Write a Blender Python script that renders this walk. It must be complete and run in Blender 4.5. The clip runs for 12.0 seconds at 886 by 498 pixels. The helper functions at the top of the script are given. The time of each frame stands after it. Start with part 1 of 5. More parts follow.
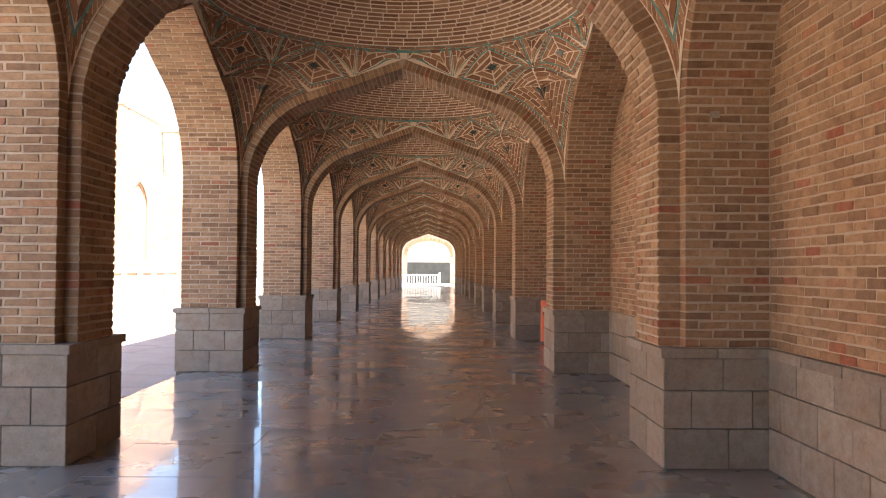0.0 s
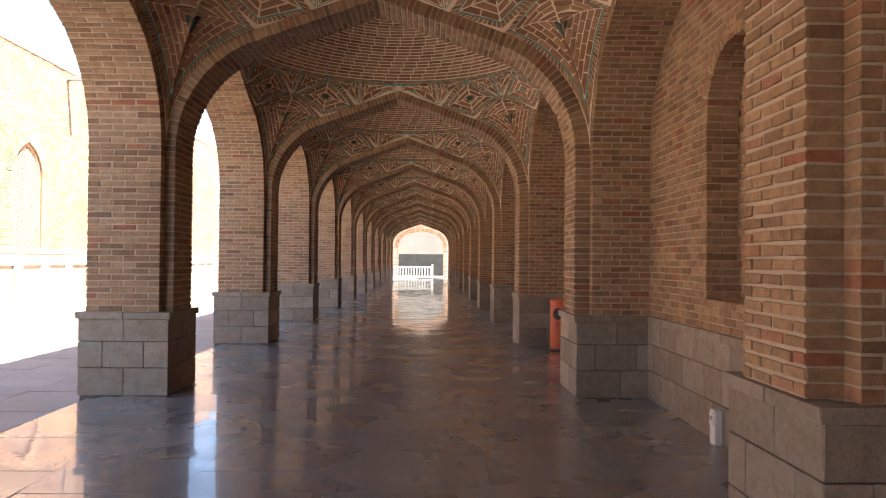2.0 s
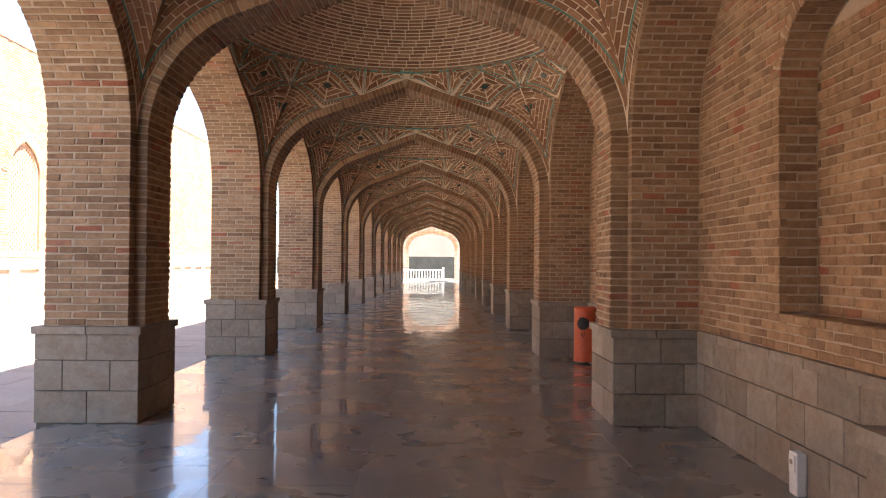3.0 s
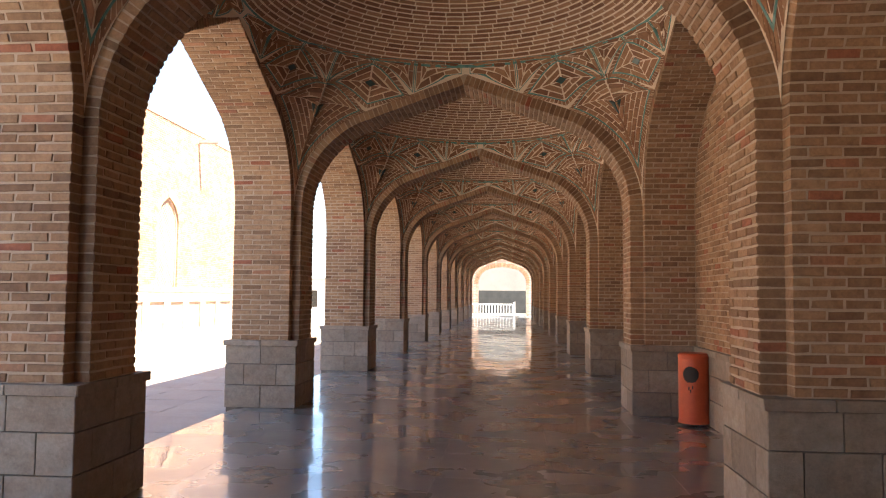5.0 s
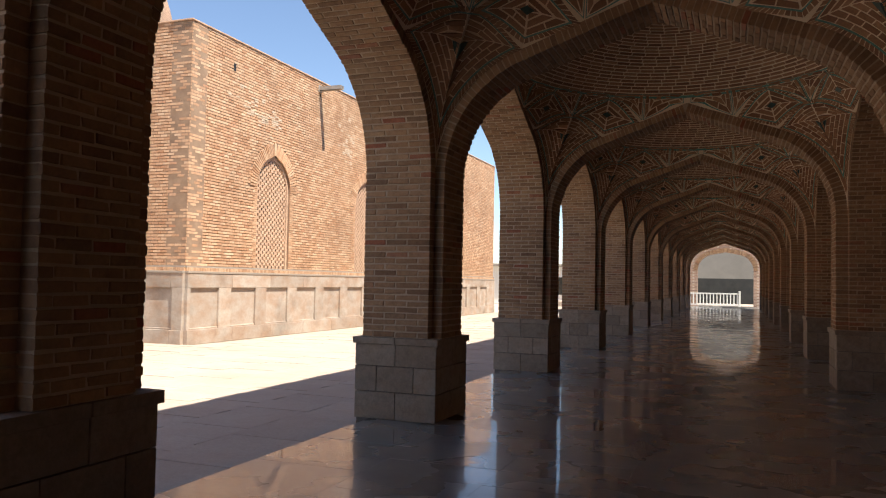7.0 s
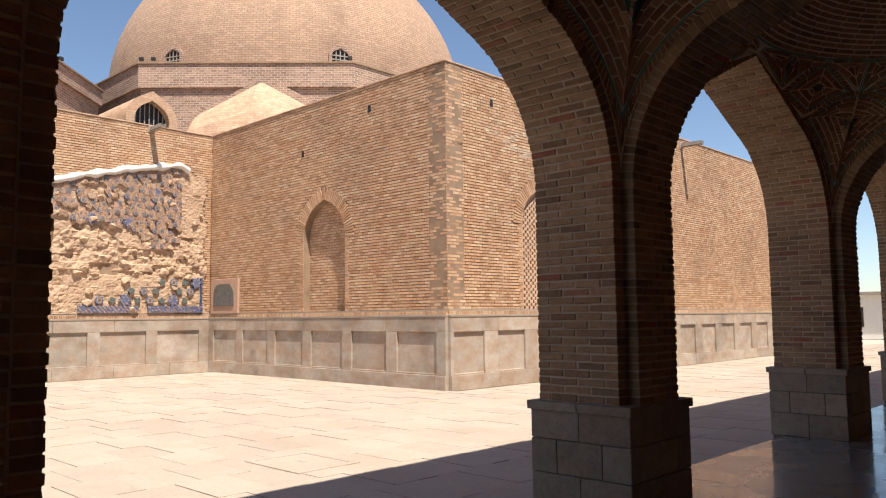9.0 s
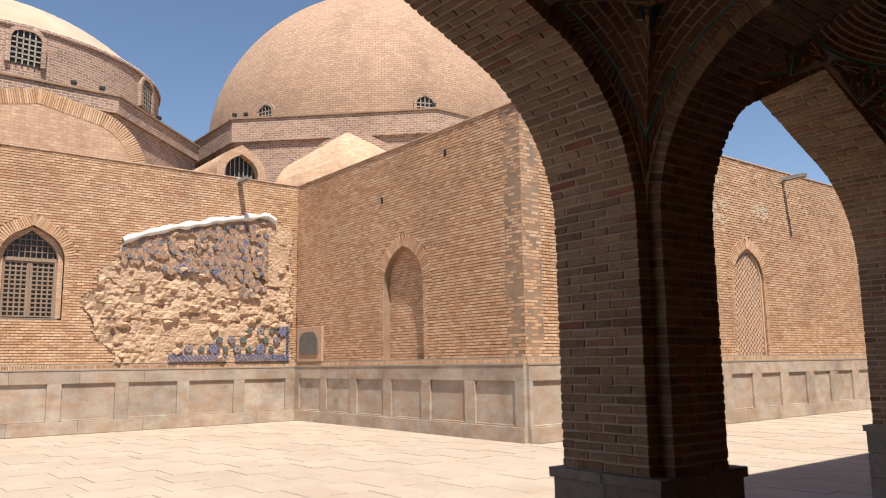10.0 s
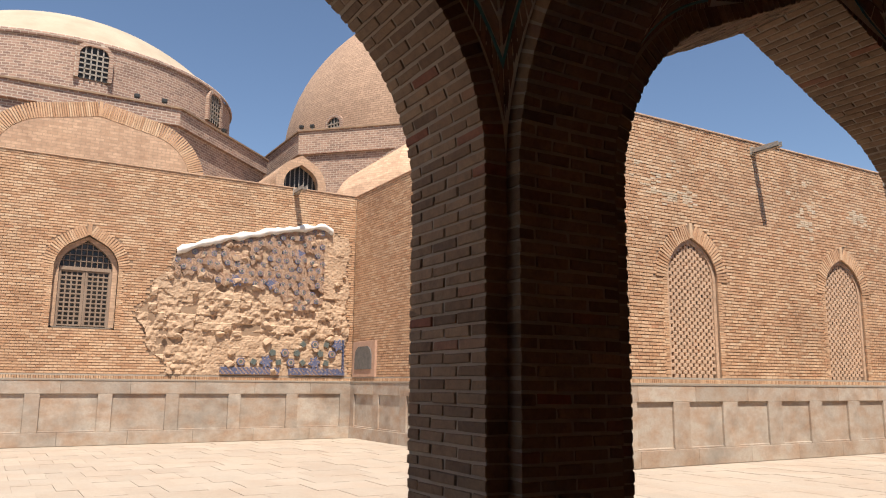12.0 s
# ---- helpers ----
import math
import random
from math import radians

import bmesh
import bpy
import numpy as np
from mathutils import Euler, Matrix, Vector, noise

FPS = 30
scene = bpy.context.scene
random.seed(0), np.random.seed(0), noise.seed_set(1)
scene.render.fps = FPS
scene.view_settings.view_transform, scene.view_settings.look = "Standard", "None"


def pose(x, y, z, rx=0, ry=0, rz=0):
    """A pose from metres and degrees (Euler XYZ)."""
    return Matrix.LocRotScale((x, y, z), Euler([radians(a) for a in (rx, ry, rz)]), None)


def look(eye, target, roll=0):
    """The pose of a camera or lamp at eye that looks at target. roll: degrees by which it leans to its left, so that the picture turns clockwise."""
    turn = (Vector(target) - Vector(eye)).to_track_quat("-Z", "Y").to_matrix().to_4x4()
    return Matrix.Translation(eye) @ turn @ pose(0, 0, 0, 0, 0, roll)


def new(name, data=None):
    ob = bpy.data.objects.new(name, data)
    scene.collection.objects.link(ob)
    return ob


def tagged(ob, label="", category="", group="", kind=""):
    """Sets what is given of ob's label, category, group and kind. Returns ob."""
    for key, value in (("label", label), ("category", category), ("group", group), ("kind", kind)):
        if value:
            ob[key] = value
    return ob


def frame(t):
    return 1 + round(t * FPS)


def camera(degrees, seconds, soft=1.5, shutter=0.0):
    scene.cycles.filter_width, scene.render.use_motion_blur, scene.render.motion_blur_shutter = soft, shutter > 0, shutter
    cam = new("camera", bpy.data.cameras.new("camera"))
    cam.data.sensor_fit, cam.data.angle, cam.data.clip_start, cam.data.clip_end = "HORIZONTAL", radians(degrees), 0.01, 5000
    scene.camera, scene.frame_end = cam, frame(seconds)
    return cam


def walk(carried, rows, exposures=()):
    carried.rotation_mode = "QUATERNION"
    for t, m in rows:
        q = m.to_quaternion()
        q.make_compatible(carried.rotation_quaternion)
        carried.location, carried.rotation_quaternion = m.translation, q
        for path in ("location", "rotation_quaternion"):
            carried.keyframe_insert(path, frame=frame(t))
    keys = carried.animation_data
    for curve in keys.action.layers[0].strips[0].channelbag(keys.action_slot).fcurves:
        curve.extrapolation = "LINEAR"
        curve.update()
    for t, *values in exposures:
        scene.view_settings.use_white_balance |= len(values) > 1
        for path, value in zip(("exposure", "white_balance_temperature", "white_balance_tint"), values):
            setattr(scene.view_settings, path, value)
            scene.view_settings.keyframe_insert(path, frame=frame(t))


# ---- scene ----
cam = camera(59.7, 12.0, 1.15)
PATH = [
    (0, (0.633, 1.317, 1.455), (0.655, 3.316, 1.507), 0.4),
    (0.5, (0.646, 1.968, 1.435), (0.685, 3.967, 1.483), 0.3),
    (1, (0.677, 2.628, 1.422), (0.717, 4.628, 1.466), 0.4),
    (1.5, (0.708, 3.276, 1.44), (0.748, 5.275, 1.477), 0.6),
    (2, (0.719, 3.891, 1.459), (0.758, 5.89, 1.49), 0.5),
    (2.5, (0.717, 4.48, 1.467), (0.742, 6.48, 1.5), 0.5),
    (3, (0.711, 5.061, 1.487), (0.722, 7.061, 1.524), 0.4),
    (5, (0.779, 7.324, 1.479), (0.605, 9.312, 1.603), 0.5),
    (5.5, (0.714, 7.975, 1.515), (0.469, 9.957, 1.626), 0.5),
    (6, (0.766, 8.526, 1.521), (0.365, 10.483, 1.618), 1.0),
    (6.2, (0.815, 8.79, 1.518), (0.349, 10.734, 1.605), 1.3),
    (6.5, (0.874, 9.13, 1.516), (0.317, 11.049, 1.6), 1.2),
    (8.3, (1.072, 11.25, 1.544), (-0.041, 12.911, 1.614), 1.3),
    (8.5, (1.098, 11.47, 1.556), (-0.076, 13.088, 1.634), 1.1),
    (9, (1.125, 12.012, 1.603), (-0.257, 13.447, 1.777), -0.6),
    (9.5, (1.143, 12.50, 1.63), (-0.368, 13.788, 1.877), -0.6),
    (10, (1.166, 13.032, 1.654), (-0.385, 14.261, 1.948), -0.8),
    (10.5, (1.135, 13.603, 1.644), (-0.489, 14.72, 1.984), -0.5),
    (11, (1.099, 14.132, 1.644), (-0.559, 15.192, 2.004), 0.2),
    (11.5, (1.045, 14.718, 1.627), (-0.65, 15.714, 1.996), 0.4),
    (12, (0.957, 15.313, 1.593), (-0.74, 16.313, 1.936), 0.5),
]

EXPOSURES = [(0, 3.4), (0.8, 3.05), (1.5, 2.85), (2.5, 3.1), (3.2, 3.1), (5.0, 3.1), (5.5, 2.65), (6.0, 1.95), (6.5, 1.55), (8.3, 0.92), (9.0, 0.86), (10.0, 0.75), (12, 0.72)]
walk(cam, [(t, look(eye, target, roll)) for t, eye, target, roll in PATH], EXPOSURES)

# ---- light ----
SUN_FROM = Vector((0.44, -0.17, 1.0)).normalized()
elev, azim = math.asin(SUN_FROM.z), math.atan2(SUN_FROM.x, SUN_FROM.y)
world = bpy.data.worlds.new("sky")
scene.world = world
world.use_nodes = True
wn = world.node_tree.nodes
sky = wn.new("ShaderNodeTexSky")
sky.sky_type, sky.sun_disc = "NISHITA", False
sky.sun_elevation, sky.sun_rotation = elev, azim
sky.altitude = 1300
world.node_tree.links.new(sky.outputs[0], wn["Background"].inputs[0])
wn["Background"].inputs[1].default_value = 0.085
sun = new("sun", bpy.data.lights.new("sun", "SUN"))
sun.data.energy, sun.data.angle, sun.data.color = 5.0, radians(0.5), (1.0, 0.93, 0.82)
sun.matrix_world = look((20, -8, 40), Vector((20, -8, 40)) - SUN_FROM)


# ---- materials ----
def nodes_of(name, rough=0.8, metal=0.0):
    m = bpy.data.materials.new(name)
    m.use_nodes = True
    nt = m.node_tree
    b = nt.nodes["Principled BSDF"]
    b.inputs["Roughness"].default_value, b.inputs["Metallic"].default_value = rough, metal
    return m, nt, b


def ramp(nt, fac, stops):
    r = nt.nodes.new("ShaderNodeValToRGB")
    while len(r.color_ramp.elements) < len(stops):
        r.color_ramp.elements.new(0.5)
    for e, (p, c) in zip(r.color_ramp.elements, stops):
        e.position, e.color = p, (*c, 1)
    nt.links.new(fac, r.inputs[0])
    return r.outputs[0]


def noise_of(nt, scale, detail=4.0, rough=0.6, coord=None, stretch=None):
    tc = nt.nodes.new("ShaderNodeTexCoord")
    src = tc.outputs["Object"] if coord is None else coord
    if stretch:
        mp = nt.nodes.new("ShaderNodeMapping")
        mp.inputs["Scale"].default_value = stretch
        nt.links.new(src, mp.inputs[0])
        src = mp.outputs[0]
    n = nt.nodes.new("ShaderNodeTexNoise")
    n.inputs["Scale"].default_value, n.inputs["Detail"].default_value, n.inputs["Roughness"].default_value = scale, detail, rough
    nt.links.new(src, n.inputs["Vector"])
    return n.outputs["Fac"]


def place_coord(nt):
    return nt.nodes.new("ShaderNodeNewGeometry").outputs["Position"]


def mix(nt, fac, a, b, how="MIX"):
    x = nt.nodes.new("ShaderNodeMix")
    x.data_type, x.blend_type = "RGBA", how
    for i, v in ((0, fac), (6, a), (7, b)):
        if isinstance(v, (int, float)):
            x.inputs[i].default_value = v
        elif isinstance(v, tuple):
            x.inputs[i].default_value = (*v, 1)
        else:
            nt.links.new(v, x.inputs[i])
    return x.outputs[2]


def relief(nt, b, height, strength, distance=0.01):
    n = nt.nodes.new("ShaderNodeBump")
    n.inputs["Strength"].default_value, n.inputs["Distance"].default_value = strength, distance
    nt.links.new(height, n.inputs["Height"])
    nt.links.new(n.outputs[0], b.inputs["Normal"])


def piece_material(name, stops, single, stain, rough=0.85, bump=0.5, stain_scale=0.7, grime=(0.16, 0.11, 0.08), mottle=0.75):
    """Bricks or stones whose tint differs from piece to piece, with grain and large stains."""
    m, nt, b = nodes_of(name, rough)
    if single:
        rnd = nt.nodes.new("ShaderNodeObjectInfo").outputs["Random"]
    else:
        rnd = nt.nodes.new("ShaderNodeNewGeometry").outputs["Random Per Island"]
    pos = place_coord(nt)
    col = ramp(nt, rnd, stops)
    grain = noise_of(nt, 45, 5, 0.7, pos)
    mott = noise_of(nt, 13, 4, 0.65, pos)
    col = mix(nt, mottle, col, ramp(nt, mott, ((0.3, (0.62, 0.58, 0.55)), (0.55, (1.0, 1.0, 1.0)), (0.75, (1.18, 1.15, 1.1)))), "MULTIPLY")
    col = mix(nt, 0.55, col, ramp(nt, grain, ((0.25, (0.45, 0.45, 0.45)), (0.75, (1.0, 1.0, 1.0)))), "MULTIPLY")
    big = noise_of(nt, stain_scale, 5, 0.65, pos)
    msk = ramp(nt, big, ((0.46, (0, 0, 0)), (0.72, (stain, stain, stain))))
    col = mix(nt, msk, col, grime)
    tone = ramp(nt, noise_of(nt, stain_scale * 2.3, 4, 0.6, pos, (1, 1, 1.8)), ((0.38, (0, 0, 0)), (0.68, (stain, stain, stain))))
    col = mix(nt, tone, col, mix(nt, 1.0, col, (0.86, 0.68, 0.56), "MULTIPLY"))
    nt.links.new(col, b.inputs["Base Color"])
    relief(nt, b, noise_of(nt, 38, 6, 0.75, pos), bump, 0.012)
    return m


def plain_material(name, c0, c1, rough=0.8, scale=3.0, bump=0.3, fine=60.0, metal=0.0, stretch=None):
    m, nt, b = nodes_of(name, rough, metal)
    pos = place_coord(nt)
    col = ramp(nt, noise_of(nt, scale, 6, 0.65, pos, stretch), ((0.3, c0), (0.7, c1)))
    grain = noise_of(nt, fine, 4, 0.7, pos)
    col = mix(nt, 0.35, col, ramp(nt, grain, ((0.3, (0.6, 0.6, 0.6)), (0.7, (1, 1, 1)))), "MULTIPLY")
    nt.links.new(col, b.inputs["Base Color"])
    if bump:
        relief(nt, b, grain, bump, 0.004)
    return m


def bond_material(name, c0, c1, joint, round_=None, width=0.3, row=0.11):
    """Far brickwork in running bond; round_ gives the axis and radius of a drum or dome."""
    m, nt, b = nodes_of(name, 0.9)
    pos = place_coord(nt)
    sep = nt.nodes.new("ShaderNodeSeparateXYZ")
    nt.links.new(pos, sep.inputs[0])

    def calc(op, a, c):
        n = nt.nodes.new("ShaderNodeMath")
        n.operation = op
        for i, v in ((0, a), (1, c)):
            if isinstance(v, (int, float)):
                n.inputs[i].default_value = v
            else:
                nt.links.new(v, n.inputs[i])
        return n.outputs[0]
    if round_:
        along = calc("MULTIPLY", calc("ARCTAN2", calc("SUBTRACT", sep.outputs[1], round_[1]), calc("SUBTRACT", sep.outputs[0], round_[0])), round_[2])
    else:
        along = calc("ADD", sep.outputs[0], sep.outputs[1])
    comb = nt.nodes.new("ShaderNodeCombineXYZ")
    nt.links.new(along, comb.inputs[0])
    nt.links.new(sep.outputs[2], comb.inputs[1])
    t = nt.nodes.new("ShaderNodeTexBrick")
    nt.links.new(comb.outputs[0], t.inputs["Vector"])
    for key, v in (("Color1", (*c0, 1)), ("Color2", (*c1, 1)), ("Mortar", (*joint, 1)), ("Scale", 1.0), ("Mortar Size", row * 0.13), ("Mortar Smooth", 0.4), ("Brick Width", width), ("Row Height", row)):
        t.inputs[key].default_value = v
    wide = noise_of(nt, 0.5, 6, 0.65, pos)
    col = mix(nt, 0.5, t.outputs["Color"], ramp(nt, wide, ((0.3, (0.62, 0.58, 0.56)), (0.5, (1, 1, 1)), (0.72, (1.12, 1.1, 1.06)))), "MULTIPLY")
    col = mix(nt, 0.6, col, ramp(nt, noise_of(nt, 7, 5, 0.7, pos), ((0.3, (0.6, 0.6, 0.6)), (0.7, (1.1, 1.1, 1.1)))), "MULTIPLY")
    nt.links.new(col, b.inputs["Base Color"])
    relief(nt, b, t.outputs["Fac"], -0.7, 0.02)
    return m


GALLERY = ((0.0, (0.26, 0.155, 0.087)), (0.2, (0.355, 0.22, 0.124)), (0.55, (0.43, 0.275, 0.157)), (0.9, (0.50, 0.33, 0.193)), (0.97, (0.42, 0.18, 0.10)), (1.0, (0.38, 0.13, 0.07)))
COURT = ((0.0, (0.52, 0.30, 0.17)), (0.3, (0.63, 0.39, 0.235)), (0.7, (0.69, 0.45, 0.28)), (0.95, (0.75, 0.53, 0.35)), (1.0, (0.55, 0.29, 0.165)))
STONE = ((0.0, (0.285, 0.242, 0.192)), (0.5, (0.36, 0.308, 0.248)), (1.0, (0.43, 0.37, 0.30)))
SLAB = ((0.0, (0.245, 0.235, 0.212)), (0.5, (0.255, 0.245, 0.221)), (1.0, (0.268, 0.257, 0.232)))
PAVE = ((0.0, (0.42, 0.35, 0.285)), (0.5, (0.445, 0.372, 0.303)), (1.0, (0.475, 0.398, 0.325)))
brick_joined = piece_material("brick", GALLERY, False, 0.4)
brick_single = piece_material("brick single", GALLERY, True, 0.4)
vault_brick = piece_material("vault brick", ((0.0, (0.24, 0.115, 0.057)), (0.3, (0.33, 0.17, 0.088)), (0.7, (0.41, 0.222, 0.118)), (1.0, (0.50, 0.295, 0.165))), False, 0.2, mottle=0.5)
court_brick = piece_material("courtyard brick", COURT, False, 0.42, stain_scale=0.45, grime=(0.24, 0.145, 0.09), mottle=0.5)
court_brick_single = piece_material("courtyard brick single", COURT, True, 0.4)
lattice_brick = piece_material("lattice brick", ((0, (0.55, 0.36, 0.24)), (1, (0.66, 0.46, 0.32))), False, 0.2)
stone_single = piece_material("plinth stone", STONE, True, 0.5, 0.75, 0.5, 1.6, (0.19, 0.172, 0.15), 0.6)
court_stone = piece_material("courtyard stone", ((0.0, (0.42, 0.35, 0.285)), (0.5, (0.48, 0.405, 0.335)), (1.0, (0.53, 0.455, 0.38))), True, 0.9, 0.8, 0.4, 0.7, (0.22, 0.19, 0.16), 0.3)
stone_joined = piece_material("dado stone", STONE, False, 0.45, 0.8, 0.4, 0.6, (0.22, 0.2, 0.18), 0.25)
pave_single = piece_material("paving", PAVE, True, 0.3, 0.8, 0.3, 0.35, (0.42, 0.35, 0.28), 0.2)
pave_joined = piece_material("paving far", PAVE, False, 0.3, 0.8, 0.3, 0.35, (0.42, 0.35, 0.28), 0.2)
mortar = plain_material("mortar", (0.44, 0.34, 0.245), (0.55, 0.435, 0.325), 0.95, 4)
vault_mortar = plain_material("vault mortar", (0.78, 0.64, 0.47), (0.86, 0.73, 0.56), 0.95, 4)
court_mortar = plain_material("courtyard mortar", (0.22, 0.14, 0.09), (0.36, 0.245, 0.16), 0.95, 2)
dark_joint = plain_material("dark joint", (0.10, 0.09, 0.08), (0.17, 0.15, 0.135), 0.95, 5)
teal = plain_material("turquoise glaze", (0.06, 0.21, 0.18), (0.16, 0.36, 0.31), 0.35, 14, 0.1)
dark_teal = plain_material("dark glaze", (0.012, 0.035, 0.03), (0.02, 0.08, 0.07), 0.3, 14, 0.1)
far_brick = bond_material("far brick", (0.46, 0.285, 0.185), (0.58, 0.38, 0.255), (0.40, 0.27, 0.18))
dome_brick = bond_material("dome brick", (0.36, 0.235, 0.16), (0.46, 0.30, 0.205), (0.25, 0.16, 0.11), (-37.45, 38.9, 10.3), 0.32, 0.115)
drum_brick = bond_material("drum brick", (0.24, 0.145, 0.11), (0.40, 0.25, 0.18), (0.50, 0.41, 0.33), (-37.45, 38.9, 11.6), 0.27, 0.105)
side_brick = bond_material("side drum brick", (0.24, 0.145, 0.115), (0.40, 0.25, 0.185), (0.52, 0.43, 0.35), (-37.5, 17.4, 7.5), 0.27, 0.105)
dome_render = plain_material("dome render", (0.36, 0.29, 0.21), (0.46, 0.38, 0.285), 0.9, 0.8)
roof_earth = plain_material("roof", (0.38, 0.3, 0.22), (0.48, 0.39, 0.29), 0.95, 1)
bin_red = plain_material("red paint", (0.50, 0.075, 0.025), (0.60, 0.11, 0.04), 0.4, 8, 0.05)
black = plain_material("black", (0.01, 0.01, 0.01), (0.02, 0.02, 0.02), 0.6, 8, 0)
wood = plain_material("weathered wood", (0.22, 0.15, 0.105), (0.33, 0.24, 0.175), 0.8, 9, 0.4, 60, 0, (1, 1, 0.15))
white_paint = plain_material("white paint", (0.74, 0.73, 0.70), (0.82, 0.81, 0.78), 0.5, 6, 0.1)
tin = plain_material("weathered tin", (0.28, 0.24, 0.2), (0.38, 0.33, 0.28), 0.6, 7, 0.2)
plaster_white = plain_material("white plaster", (0.74, 0.7, 0.64), (0.84, 0.8, 0.75), 0.9, 5, 0.6)
earth = plain_material("ground", (0.42, 0.35, 0.27), (0.52, 0.44, 0.35), 0.95, 0.3)


def polished_floor():
    m, nt, b = nodes_of("polished stone", 0.1)
    rnd = nt.nodes.new("ShaderNodeObjectInfo").outputs["Random"]
    pos = place_coord(nt)
    col = ramp(nt, rnd, SLAB)
    vein = noise_of(nt, 1.7, 9, 0.72, pos)
    col = mix(nt, 0.65, col, ramp(nt, vein, ((0.3, (0.55, 0.54, 0.53)), (0.5, (0.9, 0.885, 0.865)), (0.72, (1.3, 1.26, 1.21)))), "MULTIPLY")
    nt.links.new(col, b.inputs["Base Color"])
    worn = noise_of(nt, 1.5, 3, 0.5, pos)
    for key, lo, hi in (("Roughness", 0.22, 0.34), ("Coat Weight", 0.7, 0.5), ("Coat Roughness", 0.012, 0.03)):
        r = nt.nodes.new("ShaderNodeMapRange")
        r.inputs["From Min"].default_value, r.inputs["From Max"].default_value = 0.3, 0.7
        r.inputs["To Min"].default_value, r.inputs["To Max"].default_value = lo, hi
        nt.links.new(worn, r.inputs["Value"])
        nt.links.new(r.outputs[0], b.inputs[key])
    n = nt.nodes.new("ShaderNodeBump")
    n.inputs["Strength"].default_value, n.inputs["Distance"].default_value = 0.2, 0.01
    nt.links.new(noise_of(nt, 1.0, 2, 0.5, pos, (0.8, 2.4, 1.0)), n.inputs["Height"])
    nt.links.new(n.outputs[0], b.inputs["Normal"])
    nt.links.new(n.outputs[0], b.inputs["Coat Normal"])
    return m


floor_stone = polished_floor()

# ---- mesh helpers ----


def mesh_of(name, verts, faces, mat, smooth=False):
    me = bpy.data.meshes.new(name)
    me.from_pydata(np.asarray(verts, float).tolist(), [], [list(map(int, f)) for f in faces])
    me.materials.append(mat)
    if smooth:
        me.polygons.foreach_set("use_smooth", [True] * len(me.polygons))
    me.update()
    return me


def attach(ob, parent, label=""):
    ob.parent = parent
    return tagged(ob, label)


def part(name, bm, mat, parent, label="", smooth=False):
    me = bpy.data.meshes.new(name)
    bmesh.ops.remove_doubles(bm, verts=bm.verts, dist=1e-5)
    bm.normal_update()
    bm.to_mesh(me)
    bm.free()
    me.materials.append(mat)
    if smooth:
        me.polygons.foreach_set("use_smooth", [True] * len(me.polygons))
    ob = new(name, me)
    if parent:
        ob.parent = parent
    return tagged(ob, label)


def box_into(bm, x0, x1, y0, y1, z0, z1, bevel=0.0):
    geo = bmesh.ops.create_cube(bm, size=1, matrix=Matrix.LocRotScale(((x0 + x1) / 2, (y0 + y1) / 2, (z0 + z1) / 2), None, (abs(x1 - x0), abs(y1 - y0), abs(z1 - z0))))
    if bevel:
        edges = list({e for v in geo["verts"] for e in v.link_edges})
        bmesh.ops.bevel(bm, geom=edges, offset=bevel, segments=2, affect="EDGES", profile=0.6)


def tube_into(bm, c, r0, r1, height, seg=24, axis=None):
    m = Matrix.Translation(Vector(c)) @ (axis or Matrix()) @ Matrix.Translation((0, 0, height / 2))
    bmesh.ops.create_cone(bm, cap_ends=True, segments=seg, radius1=r0, radius2=r1, depth=height, matrix=m)


def prism_into(bm, poly, a0, a1, plane):
    """Extrudes a polygon. plane 'xz' extrudes along y, 'yz' along x, 'xy' along z."""
    def at(p, a):
        return {"xz": (p[0], a, p[1]), "yz": (a, p[0], p[1]), "xy": (p[0], p[1], a)}[plane]
    lo = [bm.verts.new(at(p, a0)) for p in poly]
    hi = [bm.verts.new(at(p, a1)) for p in poly]
    n = len(poly)
    for i in range(n):
        bm.faces.new((lo[i], lo[(i + 1) % n], hi[(i + 1) % n], hi[i]))
    bm.faces.new(lo[::-1])
    bm.faces.new(hi)
    bmesh.ops.recalc_face_normals(bm, faces=bm.faces)


# A unit brick: front at z = 0 with a worn arris, back at z = -1.
def unit_brick(k, arris=True):
    rng = np.random.RandomState(40 + k)
    q = np.array([(-0.5, -0.5), (0.5, -0.5), (0.5, 0.5), (-0.5, 0.5)])
    if not arris:
        v = [(*p, -1) for p in q] + [(*p, 0) for p in q]
        f = [(4, 5, 6, 7), (0, 1, 5, 4), (1, 2, 6, 5), (2, 3, 7, 6), (3, 0, 4, 7)]
        return np.array(v, float), np.array(f)
    j = rng.uniform(-1, 1, (4, 2)) * (0.018, 0.07)
    v = [(*p, -1) for p in q] + [(*(p + d), -0.09) for p, d in zip(q, j)] + [(*(p * (0.95, 0.80) + d), rng.uniform(-0.012, 0.03)) for p, d in zip(q, j)]
    f = [(8, 9, 10, 11)]
    for b0 in (0, 4):
        f += [(b0 + i, b0 + (i + 1) % 4, b0 + 4 + (i + 1) % 4, b0 + 4 + i) for i in range(4)]
    return np.array(v, float), np.array(f)


UNITS = [unit_brick(k) for k in range(6)]
PLAIN = unit_brick(0, False)


